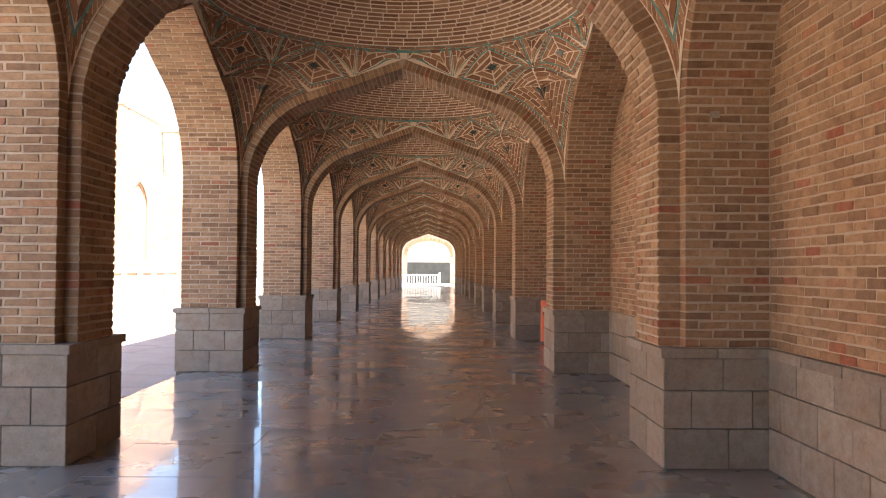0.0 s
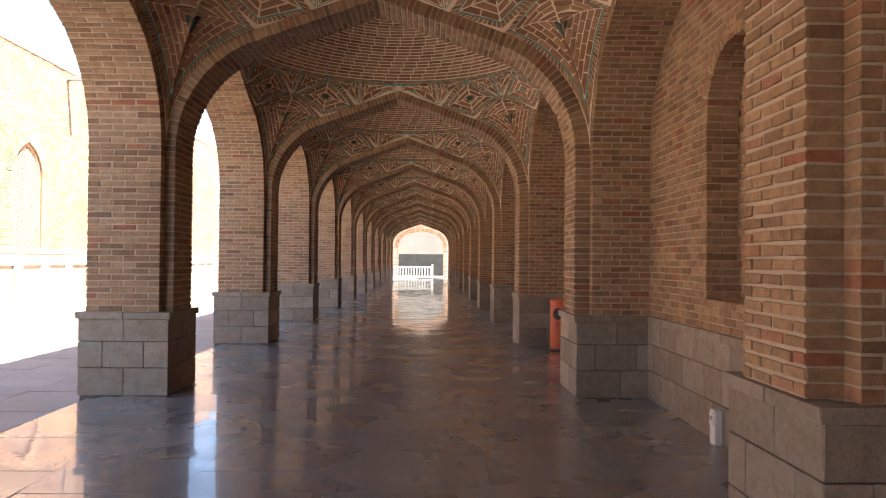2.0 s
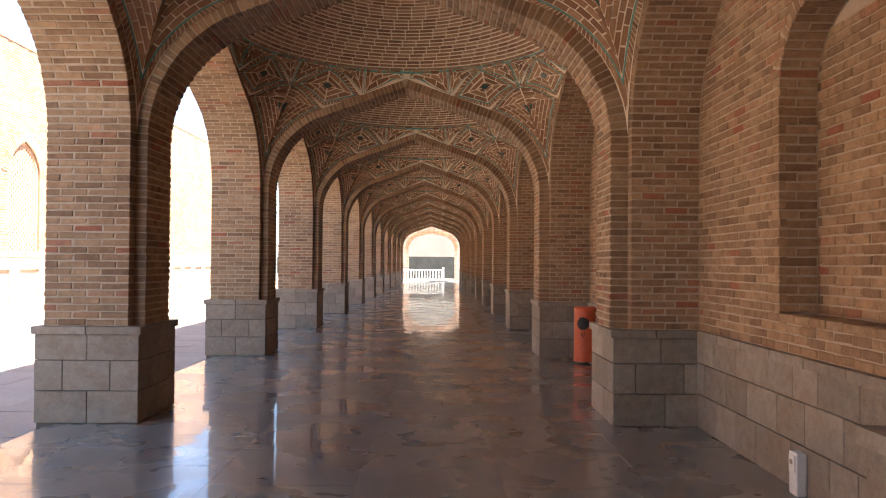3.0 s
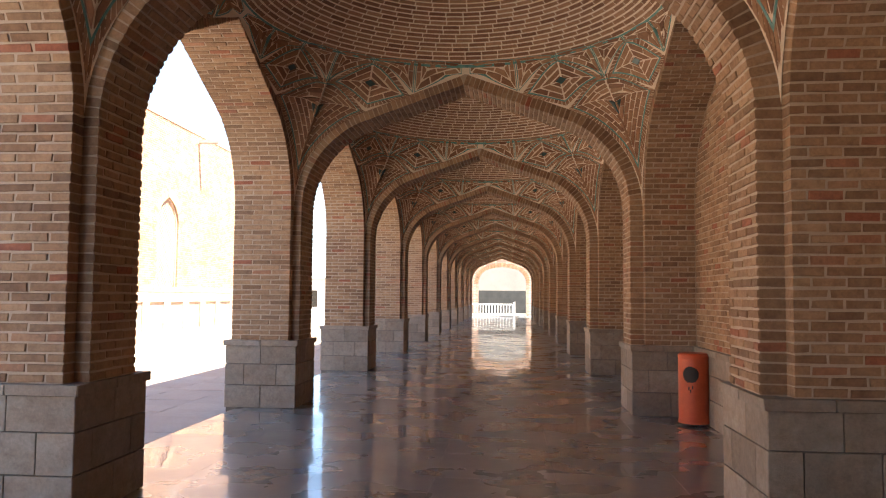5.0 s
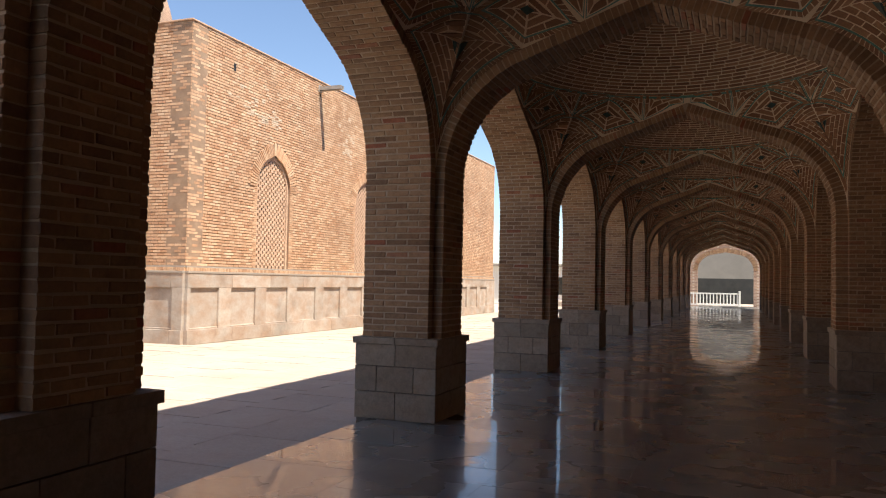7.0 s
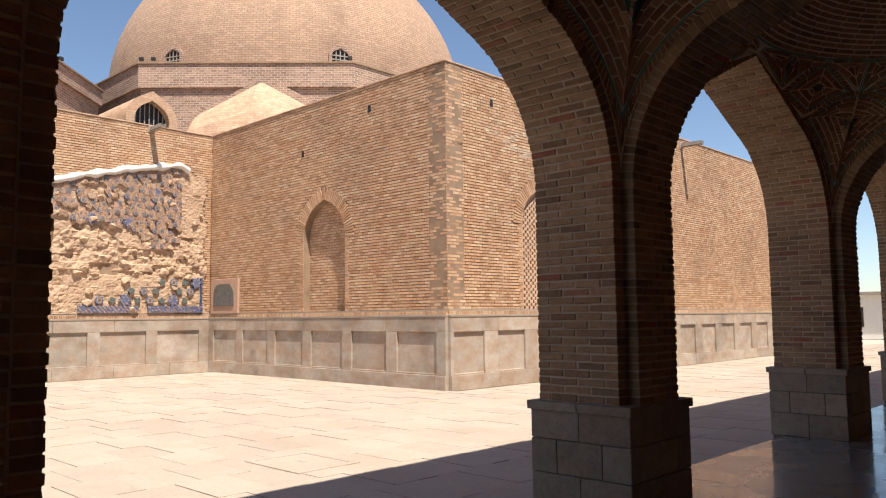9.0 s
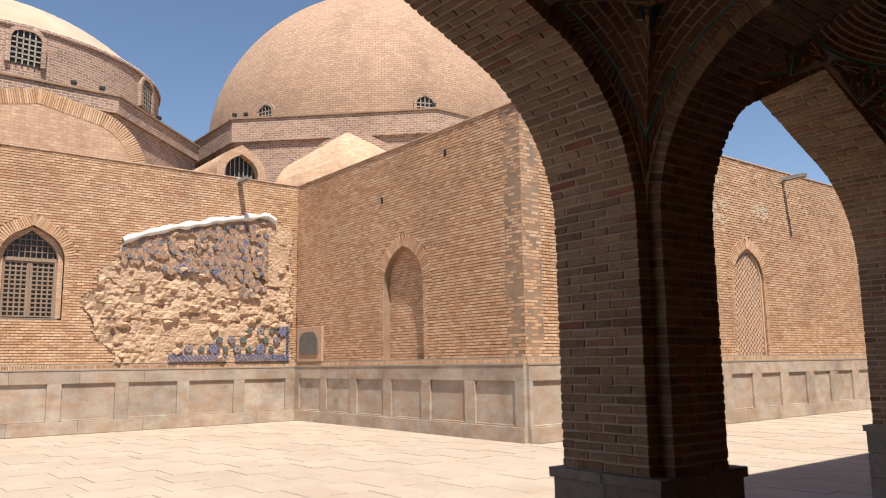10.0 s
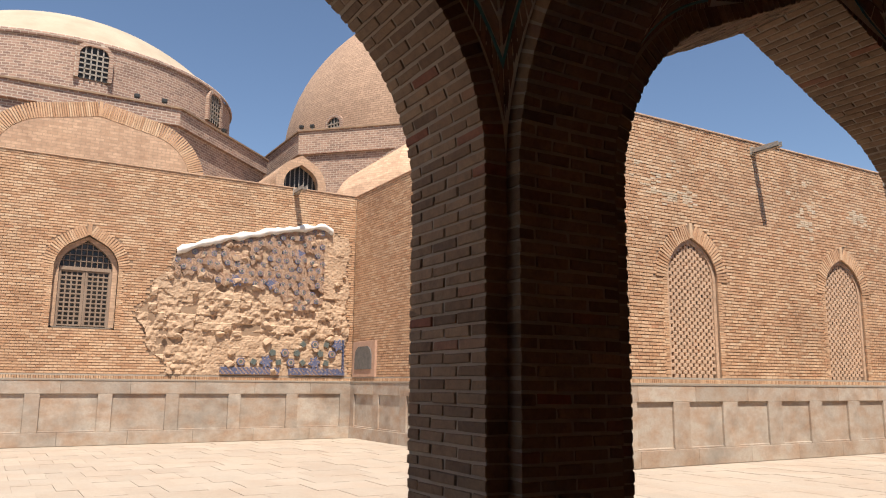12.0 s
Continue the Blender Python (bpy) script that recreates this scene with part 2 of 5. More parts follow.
def placed(c, u, v, n, lu, lv, depth):
    """4x4 matrices of bricks: centres of the front faces, directions and sizes."""
    c = np.atleast_2d(np.asarray(c, float))
    k = len(c)
    m = np.zeros((k, 4, 4))
    m[:, 3, 3] = 1
    m[:, :3, 3] = c
    for i, (d, s) in enumerate(((u, lu), (v, lv), (n, depth))):
        m[:, :3, i] = np.broadcast_to(np.asarray(d, float), (k, 3)) * np.broadcast_to(np.asarray(s, float), (k,))[:, None]
    return m


def joined_mesh(name, mats, mat, worn=True):
    vs, fs, base = [], [], 0
    groups = [(UNITS[i], mats[i::6]) for i in range(6)] if worn else [(PLAIN, mats)]
    for (uv, uf), ms in groups:
        if not len(ms):
            continue
        v = np.einsum("kij,vj->kvi", ms[:, :3, :3], uv) + ms[:, None, :3, 3]
        f = uf[None] + (np.arange(len(ms)) * len(uv))[:, None, None] + base
        vs.append(v.reshape(-1, 3))
        fs.append(f.reshape(-1, 4))
        base += len(ms) * len(uv)
    return mesh_of(name, np.concatenate(vs), np.concatenate(fs), mat)


UNIT_MESHES = {}


def singles(name, mats, parent, mat, limit=300):
    key = mat.name
    if key not in UNIT_MESHES:
        UNIT_MESHES[key] = [mesh_of(name, v, f, mat) for v, f in UNITS]
    for i, m in enumerate(mats[:limit]):
        ob = new(name, UNIT_MESHES[key][i % 6])
        ob.parent = parent
        ob.matrix_basis = Matrix(m.tolist())


def wall_bricks(o, u, v, n, width, height, keep=None, length=0.212, course=0.067, joint=0.012, depth=0.05, seed=0, rough=0.004, bed=None):
    """Running bond over a rectangle from the corner o; keep(a, b) drops bricks by their centres."""
    rng = np.random.RandomState(seed)
    bed = joint if bed is None else bed
    rows = int(height / course)
    course = height / rows
    a, b, w = [], [], []
    for r in range(rows):
        s0 = -length * (0.5 if r % 2 else 0.0) + rng.uniform(-0.02, 0.02)
        edges = np.arange(s0, width + length, length)
        lo, hi = np.clip(edges[:-1], 0, width), np.clip(edges[1:], 0, width)
        ok = hi - lo > 0.035
        a.append((lo[ok] + hi[ok]) / 2)
        w.append(hi[ok] - lo[ok] - joint)
        b.append(np.full(ok.sum(), (r + 0.5) * course))
    a, b, w = np.concatenate(a), np.concatenate(b), np.concatenate(w)
    if keep:
        ok = keep(a, b)
        a, b, w = a[ok], b[ok], w[ok]
    k = len(a)
    o, u, v, n = (np.asarray(t, float) for t in (o, u, v, n))
    c = o + a[:, None] * u + b[:, None] * v + rng.uniform(-rough, rough, k)[:, None] * n
    tilt = rng.uniform(-0.012, 0.012, k)[:, None]
    return placed(c, u + tilt * v, v - tilt * u, n, w, course - bed + rng.uniform(-0.003, 0.002, k), depth)


# ---- the pointed arch: a tight arc from the springing, then straight to the crown ----
class Arch:
    def __init__(self, centre, half, spring, rise, radius):
        self.c, self.h, self.s, self.rise, self.r = centre, half, spring, rise, radius
        self.cx = half - radius
        lo, hi = 0.2, math.pi / 2
        for _ in range(60):
            t = (lo + hi) / 2
            if rise * math.sin(t) - self.cx * math.cos(t) < radius:
                lo = t
            else:
                hi = t
        self.t = t

    def z(self, u, off=0.0):
        """Height of the curve, off metres outside it, at the distance u from the middle."""
        u = np.abs(np.asarray(u, float) - self.c)
        r = self.r + off
        ut = self.cx + r * math.cos(self.t)
        arc = self.s + np.sqrt(np.maximum(r * r - np.maximum(u - self.cx, 0) ** 2, 0))
        line = self.s + r * math.sin(self.t) + (ut - u) / math.tan(self.t)
        return np.where(u > ut, arc, line)

    def inside(self, u, z, off=0.0):
        return (np.abs(u - self.c) < self.h + off) & (z < self.z(u, off))

    def outline(self, foot, off=0.0, n=14):
        """Points from the foot of one side over the crown to the other foot."""
        r = self.r + off
        right = [(self.h + off, foot)] + [(self.cx + r * math.cos(t), self.s + r * math.sin(t)) for t in np.linspace(0, self.t, n)]
        top = (0.0, float(self.z(self.c, off)))
        return [(self.c - x, z) for x, z in right] + [(self.c + top[0], top[1])] + [(self.c + x, z) for x, z in right[::-1]]

    def courses(self, foot, course=0.067):
        """Middles, directions and inward normals of the courses of the soffit, foot to foot."""
        p = np.array(self.outline(foot, 0, 60))
        seg = np.linalg.norm(np.diff(p, axis=0), axis=1)
        s = np.concatenate(([0], np.cumsum(seg)))
        half_n = int(round(s[-1] / 2 / course))
        m = (np.arange(2 * half_n) + 0.5) * s[-1] / (2 * half_n)
        q = np.stack([np.interp(m, s, p[:, i]) for i in (0, 1)], 1)
        e = 0.01
        d = np.stack([np.interp(m + e, s, p[:, i]) - np.interp(m - e, s, p[:, i]) for i in (0, 1)], 1)
        d /= np.linalg.norm(d, axis=1)[:, None]
        return q, d, np.stack([d[:, 1], -d[:, 0]], 1), s[-1] / (2 * half_n)


def soffit_bricks(arch, foot, a0, a1, plane, count, depth=0.13, seed=0, which="all", joint=0.012):
    """Bricks of an arch's soffit and its jambs, course by course, over the breadth a0 to a1."""
    rng = np.random.RandomState(seed)
    q, d, n, step = arch.courses(foot)
    out = []
    length = (a1 - a0) / count
    half = len(q) // 2
    for i in range(len(q)):
        if which == "first" and i >= half or which == "second" and i < half:
            continue
        cuts = np.arange(0, count + 1) * length if i % 2 == 0 else np.concatenate(([0], (np.arange(count) + 0.5) * length, [count * length]))
        jit = np.concatenate(([0], rng.uniform(-0.012, 0.012, len(cuts) - 2), [0]))
        cuts = cuts + jit
        for lo, hi in zip(cuts[:-1], cuts[1:]):
            mid = a0 + (lo + hi) / 2
            proud = rng.uniform(-0.003, 0.004)
            p2 = q[i] + n[i] * proud
            if plane == "yz":
                c, v, nn, u = (mid, p2[0], p2[1]), (0, d[i, 0], d[i, 1]), (0, n[i, 0], n[i, 1]), (1, 0, 0)
            else:
                c, v, nn, u = (p2[0], mid, p2[1]), (d[i, 0], 0, d[i, 1]), (n[i, 0], 0, n[i, 1]), (0, 1, 0)
            out.append(placed(c, u, v, nn, hi - lo - joint, step - joint + rng.uniform(-0.003, 0.002), depth))
    return np.concatenate(out)


# ---- plan ----
PITCH, FIRST, LAST = 5.18, -2, 12
GROUND = -0.43
XI, XO, RI, RW = -2.03, -2.985, 2.318, 3.13      # plinth faces towards and away from the passage; blind wall
CAP, TOP, SPRING = 0.885, 5.75, 2.65
MID = (XI + RI) / 2


def pier_y(k):
    return 1.80 + PITCH * k


TRANS = Arch(MID, (RI - XI) / 2 + 0.01, SPRING, 1.68, 1.27)
SIDE = Arch(3.105, 2.12, SPRING, 1.80, 1.30)
LX0, LX1 = XO + 0.055, XI - 0.11
RX0, RX1 = RI + 0.17, RW


# ---- gallery: piers, arches, blind wall ----
def stone_courses(x0, x1, y0, y1, z0, z1, rows, faces, seed):
    """Ashlar facing of a pier's plinth or a stretch of wall: which of the faces -y, +y, -x, +x."""
    rng = np.random.RandomState(seed)
    out = []
    hs = np.cumsum([0] + list(rows)) / sum(rows) * (z1 - z0) + z0
    for face in faces:
        along = x1 - x0 if face[1] == "y" else y1 - y0
        for r in range(len(rows)):
            n = max(1, round(along / 0.48))
            cuts = np.linspace(0, along, n + 1)
            if r % 2 == 0:
                cuts = cuts + np.concatenate(([0], rng.uniform(-0.08, 0.08, n - 1), [0]))
            else:
                cuts = np.concatenate(([0], (cuts[:-1] + cuts[1:]) / 2 + rng.uniform(-0.05, 0.05, n), [along]))
            zc, h = (hs[r] + hs[r + 1]) / 2, hs[r + 1] - hs[r] - 0.008
            for lo, hi in zip(cuts[:-1], cuts[1:]):
                m, w = (lo + hi) / 2, hi - lo - 0.007
                c, u, nn = {"-y": ((x0 + m, y0, zc), (1, 0, 0), (0, -1, 0)), "+y": ((x0 + m, y1, zc), (1, 0, 0), (0, 1, 0)),
                            "-x": ((x0, y0 + m, zc), (0, 1, 0), (-1, 0, 0)), "+x": ((x1, y0 + m, zc), (0, 1, 0), (1, 0, 0))}[face]
                out.append(placed(c, u, (0, 0, 1), nn, w, h, 0.05))
    return np.concatenate(out)


def stone_unit(k, wide=0.985, high=0.975, uneven=0.025):
    rng = np.random.RandomState(70 + k)
    q = np.array([(-0.5, -0.5), (0.5, -0.5), (0.5, 0.5), (-0.5, 0.5)])
    j = rng.uniform(-1, 1, (4, 2)) * (0.004 if wide < 0.99 else 0.0)
    v = [(*p, -1) for p in q] + [(*(p + d), -0.08) for p, d in zip(q, j)] + [(*(p * (wide, high) + d), rng.uniform(-1.2, 0.8) * uneven) for p, d in zip(q, j)]
    f = [(8, 9, 10, 11)]
    for b0 in (0, 4):
        f += [(b0 + i, b0 + (i + 1) % 4, b0 + 4 + (i + 1) % 4, b0 + 4 + i) for i in range(4)]
    return v, f


STONES = [mesh_of("plinth_stone", *stone_unit(k), stone_single) for k in range(6)]
SLABS = [mesh_of("slab", *stone_unit(k, 0.9985, 0.9985, 0.012), floor_stone) for k in range(6)]
PAVERS = [mesh_of("paving_slab", *stone_unit(k), pave_single) for k in range(6)]


def stones(name, mats, parent, meshes):
    for i, m in enumerate(mats):
        ob = new(name, meshes[(i * 5 + i // 6) % 6])
        ob.parent = parent
        ob.matrix_basis = Matrix(m.tolist())


def capping(x0, x1, y0, y1, sides):
    """Projecting cap course: pieces along the given sides."""
    out = []
    for side in sides:
        along = x1 - x0 if side[1] == "y" else y1 - y0
        n = 2 if along < 1.2 else round(along / 0.55)
        for i in range(n):
            m, w = (i + 0.5) * along / n, along / n - 0.005
            c, u, nn = {"-y": ((x0 + m, y0, CAP - 0.035), (1, 0, 0), (0, -1, 0)), "+y": ((x0 + m, y1, CAP - 0.035), (1, 0, 0), (0, 1, 0)),
                        "-x": ((x0, y0 + m, CAP - 0.035), (0, 1, 0), (-1, 0, 0)), "+x": ((x1, y0 + m, CAP - 0.035), (0, 1, 0), (1, 0, 0))}[side]
            out.append(placed(c, u, (0, 0, 1), nn, w, 0.07, 0.14))
    return np.concatenate(out)


def pier_core(x0, x1, low):
    bm = bmesh.new()
    box_into(bm, x0 + 0.02, x1 - 0.02, 0.02, 0.965, low, CAP - 0.012)
    me = bpy.data.meshes.new("pier")
    bm.to_mesh(me)
    bm.free()
    me.materials.append(dark_joint)
    return me


left_core, right_core = pier_core(XO, XI, GROUND), pier_core(RI, RW + 0.3, -0.3)
left_stones = stone_courses(XO, XI, 0, 0.985, 0.0, CAP - 0.07, (0.30, 0.28, 0.24), ("-y", "+y", "-x", "+x"), 3)
right_stones = stone_courses(RI, RW, 0, 0.985, 0.0, CAP - 0.07, (0.30, 0.28, 0.24), ("-y", "+y", "-x"), 4)
left_cap = capping(XO - 0.025, XI + 0.025, -0.025, 1.01, ("-y", "+y", "-x", "+x"))
right_cap = capping(RI - 0.025, RW, -0.025, 1.01, ("-y", "+y", "-x"))
for k in range(FIRST, LAST + 1):
    for core, st, cp, side in ((left_core, left_stones, left_cap, "free-standing"), (right_core, right_stones, right_cap, "engaged")):
        p = tagged(new("pier", core), "%s pier on a grey stone plinth" % side, "pier", "gallery piers", "structure")
        p.location.y = pier_y(k)
        stones("plinth_stone", st, p, STONES)
        stones("cap_stone", cp, p, STONES)

# arcade wall over the open side, one stretch a bay, and the cross arches
bm = bmesh.new()
prism_into(bm, [(0.475, CAP - 0.01)] + SIDE.outline(CAP - 0.01, 0.006) + [(PITCH + 0.475, CAP - 0.01), (PITCH + 0.475, TOP), (0.475, TOP)], LX0 + 0.012, LX1 - 0.012, "yz")
arcade_core = bpy.data.meshes.new("wall_arcade")
bm.to_mesh(arcade_core)
bm.free()
arcade_core.materials.append(mortar)
bm = bmesh.new()
prism_into(bm, [(0.475, CAP - 0.01)] + SIDE.outline(CAP - 0.01, 0.006) + [(PITCH + 0.475, CAP - 0.01), (PITCH + 0.475, TOP), (0.475, TOP)], RX0 + 0.012, RX1 + 0.05, "yz")
blind_core = bpy.data.meshes.new("wall_blind_arch")
bm.to_mesh(blind_core)
bm.free()
blind_core.materials.append(mortar)
bm = bmesh.new()
prism_into(bm, TRANS.outline(CAP - 0.01, 0.006) + [(RI + 0.17, CAP - 0.01), (RI + 0.17, TOP), (LX1, TOP), (LX1, CAP - 0.01)], 0.178, 0.807, "xz")
cross_core = bpy.data.meshes.new("cross_arch")
bm.to_mesh(cross_core)
bm.free()
cross_core.materials.append(mortar)

left_first = soffit_bricks(SIDE, CAP, LX0, LX1, "yz", 3, seed=1, which="first")
left_second = soffit_bricks(SIDE, CAP, LX0, LX1, "yz", 3, seed=2, which="second")
right_first = soffit_bricks(SIDE, CAP, RX0, RX1, "yz", 3, seed=3, which="first")
right_second = soffit_bricks(SIDE, CAP, RX0, RX1, "yz", 3, seed=4, which="second")
cross_first = soffit_bricks(TRANS, CAP, 0.165, 0.82, "xz", 3, depth=0.17, seed=5, which="first")
cross_second = soffit_bricks(TRANS, CAP, 0.165, 0.82, "xz", 3, depth=0.17, seed=6, which="second")
facade = wall_bricks((LX0, PITCH + 0.475, CAP), (0, -1, 0), (0, 0, 1), (-1, 0, 0), PITCH, TOP - CAP,
                     lambda a, b: ~SIDE.inside(PITCH + 0.475 - a, b + CAP, 0.12), seed=8)

NICHE = Arch(2.77, 0.80, 2.72, 0.42, 0.55)
SILL = 1.145


def wall_with_arch(bm, u0, u1, z0, z1, arch, sill, a0, a1, plane, off=0.012):
    """A wall slab with one arched opening, as two halves that meet over its middle."""
    line = arch.outline(sill, off)
    h = len(line) // 2
    prism_into(bm, [(u0, z0), (arch.c, z0), (arch.c, sill - off)] + [(line[0][0], sill - off)] + line[1:h + 1] + [(arch.c, z1), (u0, z1)], a0, a1, plane)
    prism_into(bm, [(arch.c, z0), (u1, z0), (u1, z1), (arch.c, z1)] + line[h:-1] + [(line[-1][0], sill - off), (arch.c, sill - off)], a0, a1, plane)


bm = bmesh.new()
wall_with_arch(bm, 0.0, PITCH, -0.3, TOP, NICHE, SILL, RW + 0.007, RW + 0.30, "yz", 0.008)
box_into(bm, RW + 0.30, RW + 0.6, 0.0, PITCH, -0.3, TOP)
rear_core = bpy.data.meshes.new("wall_east")
bm.to_mesh(rear_core)
bm.free()
rear_core.materials.append(mortar)
rear_face = wall_bricks((RW, 0.9, CAP), (0, 1, 0), (0, 0, 1), (-1, 0, 0), 4.36, 3.62,
                        lambda a, b: SIDE.inside(a + 0.9, b + CAP, 0.1) & ~((NICHE.inside(a + 0.9, b + CAP, 0.05) | ((np.abs(a + 0.9 - NICHE.c) < 0.83) & (b + CAP < 2.7))) & (b + CAP > SILL + 0.02)), seed=9)
niche_back = wall_bricks((RW + 0.29, NICHE.c - 0.82, SILL), (0, 1, 0), (0, 0, 1), (-1, 0, 0), 1.64, 2.0, None, seed=10)
niche_jamb = soffit_bricks(NICHE, SILL, RW - 0.002, RW + 0.29, "yz", 1, depth=0.17, seed=11)
niche_sill = wall_bricks((RW, NICHE.c - 0.8, SILL), (0, 1, 0), (1, 0, 0), (0, 0, 1), 1.6, 0.28, None, course=0.14, seed=12, depth=0.06)
dado = np.concatenate([stone_courses(RW - 0.04, RW, 1.0, PITCH, 0.0, CAP - 0.06, (0.31, 0.28, 0.23), ("-x",), 14), capping(RW - 0.05, RW, 1.0, PITCH, ("-x",))])

shared = {n: joined_mesh("brickwork", m, brick_joined) for n, m in (
    ("lf", left_first), ("ls", left_second), ("rf", right_first), ("rs", right_second), ("cf", cross_first), ("cs", cross_second),
    ("niche", np.concatenate([niche_jamb, niche_back, niche_sill])), ("rear", rear_face))}
shared["facade"] = joined_mesh("facade_brickwork", facade, court_brick, False)
SINGLE = {("ls", 1), ("ls", 2), ("ls", 3), ("rs", 0), ("rs", 1), ("rs", 2), ("cs", 1), ("cs", 2), ("cf", 2), ("cf", 3), ("rear", 1)}
WAITING = []


def brickwork(key, k, parent, mats=None):
    if (key, k) in SINGLE:
        WAITING.append((mats, parent))
    else:
        tagged(new("brickwork", shared[key]), kind="stuff").parent = parent


bm = bmesh.new()
box_into(bm, RW - 0.02, RW + 0.004, 1.0, PITCH, -0.01, CAP - 0.03)
backing = bpy.data.meshes.new("dado_backing")
bm.to_mesh(backing)
bm.free()
backing.materials.append(dark_joint)
dado_joined = joined_mesh("dado_stones", dado, stone_joined)
for k in range(FIRST, LAST + 1):
    y = pier_y(k)
    rib = tagged(new("cross_arch", cross_core), "pointed brick arch across the vaulted passage", "arch", "cross arches", "structure")
    rib.location.y = y
    brickwork("cf", k, rib, cross_first)
    brickwork("cs", k, rib, cross_second)
    if k == LAST:
        continue
    w = tagged(new("wall_arcade", arcade_core), "brick arcade wall with a pointed opening", "wall", "arcade", "structure")
    w.location.y = y
    brickwork("lf", k, w, left_first)
    brickwork("ls", k, w, left_second)
    tagged(new("facade_brickwork", shared["facade"]), kind="stuff").parent = w
    w = tagged(new("wall_blind_arch", blind_core), "blind pointed brick arch against the wall", "wall", "blind arches", "structure")
    w.location.y = y
    brickwork("rf", k, w, right_first)
    brickwork("rs", k, w, right_second)
    w = tagged(new("wall_east", rear_core), "brick wall with an arched niche over a stone dado", "wall", "rear walls", "structure")
    w.location.y = y
    brickwork("rear", k, w, rear_face)
    tagged(new("niche_brickwork", shared["niche"]), kind="stuff").parent = w
    tagged(new("dado_backing", backing)).parent = w
    if k in (0, 1, 2):
        stones("dado_stone", dado, w, STONES)
    else:
        tagged(new("dado_stones", dado_joined), kind="stuff").parent = w


# ---- vaults: pendentives with inlaid panels, and a shallow dome ----
VMID = (RX0 + LX1) / 2
VA, VB, RING, ZRING = (RX0 - LX1) / 2, (PITCH - 0.655) / 2, 2.2, 4.57


def vault_z(x, y):
    x, y = np.abs(np.asarray(x, float)), np.abs(np.asarray(y, float))
    r = np.hypot(x, y) + 1e-9
    k = np.minimum(VA / np.maximum(x / r, 1e-6), VB / np.maximum(y / r, 1e-6))
    on_y = VB / np.maximum(y / r, 1e-6) <= VA / np.maximum(x / r, 1e-6)
    ex, ey = x / r * k, y / r * k
    edge = np.where(on_y, TRANS.z(MID + np.minimum(ex, TRANS.h + 0.124), 0.125), SIDE.z(SIDE.c + np.minimum(ey, SIDE.h + 0.119), 0.12))
    s = np.clip((r - RING) / np.maximum(k - RING, 1e-3), 0, 1)
    pend = ZRING + (np.minimum(edge, ZRING) - ZRING) * (0.5 * s + 0.5 * s * s)
    rho = np.hypot(x / VA, y / VB)
    swept = np.minimum(TRANS.z(MID + np.sqrt(np.clip(rho * rho - 1, 0, 1)) * (TRANS.h + 0.124), 0.125), ZRING)
    pend = pend * (1 - s) + swept * s
    cap = ZRING + 0.95 * (1 - (np.minimum(r, RING) / RING) ** 2)
    return np.where(r < RING, cap, pend)


def inset(poly, d):
    """The convex polygon (counter-clockwise) moved inwards by d, or None when nothing is left."""
    n, out = len(poly), []
    for i in range(n):
        p0, p1, p2 = (np.asarray(poly[(i + j) % n], float) for j in (-1, 0, 1))
        e1, e2 = (p1 - p0) / np.linalg.norm(p1 - p0), (p2 - p1) / np.linalg.norm(p2 - p1)
        n1, n2 = np.array((-e1[1], e1[0])), np.array((-e2[1], e2[0]))
        out.append(p1 + (n1 + n2) * d / max(0.25, 1 + n1 @ n2))
    for i in range(n):
        if (np.asarray(out[(i + 1) % n]) - out[i]) @ (np.asarray(poly[(i + 1) % n], float) - poly[i]) <= 0.01 * d:
            return None
    return out


def lift(quads, drop, thick):
    """Plan quads (n, 4, 2) to blocks that hang under the vault."""
    q = np.asarray(quads, float)
    z = vault_z(q[..., 0], q[..., 1])
    e = 0.01
    gx = (vault_z(q[..., 0] + e, q[..., 1]) - vault_z(q[..., 0] - e, q[..., 1])) / (2 * e)
    gy = (vault_z(q[..., 0], q[..., 1] + e) - vault_z(q[..., 0], q[..., 1] - e)) / (2 * e)
    nrm = np.stack([gx, gy, -np.ones_like(gx)], -1)
    nrm /= np.linalg.norm(nrm, axis=-1, keepdims=True)
    p = np.concatenate([q, z[..., None]], -1)
    return np.concatenate([p + nrm * (drop - thick), p + nrm * drop], 1)


def blocks_mesh(name, p, mat):
    k = len(p)
    f = np.array(PLAIN[1])[None] + (np.arange(k) * 8)[:, None, None]
    return mesh_of(name, p.reshape(-1, 3), f.reshape(-1, 4), mat)


def ring_quads(outer, inner, length, joint):
    out = []
    n = len(outer)
    for i in range(n):
        a, b, c, d = (np.asarray(t, float) for t in (outer[i], outer[(i + 1) % n], inner[(i + 1) % n], inner[i]))
        run = max(np.linalg.norm(b - a), 1e-6)
        m = max(1, int(round(run / length)))
        g = min(joint / run / 2, 0.2 / m)
        for j in range(m):
            t0, t1 = j / m + g, (j + 1) / m - g
            out.append([a + (b - a) * t0, a + (b - a) * t1, d + (c - d) * t1, d + (c - d) * t0])
    return out


def clip_poly(poly, n, d):
    """The part of a convex polygon where p . n <= d."""
    out = []
    for i in range(len(poly)):
        p, q = poly[i], poly[(i + 1) % len(poly)]
        a, b = p @ n - d, q @ n - d
        if a <= 0:
            out.append(p)
        if a * b < 0:
            out.append(p + (q - p) * a / (a - b))
    return out


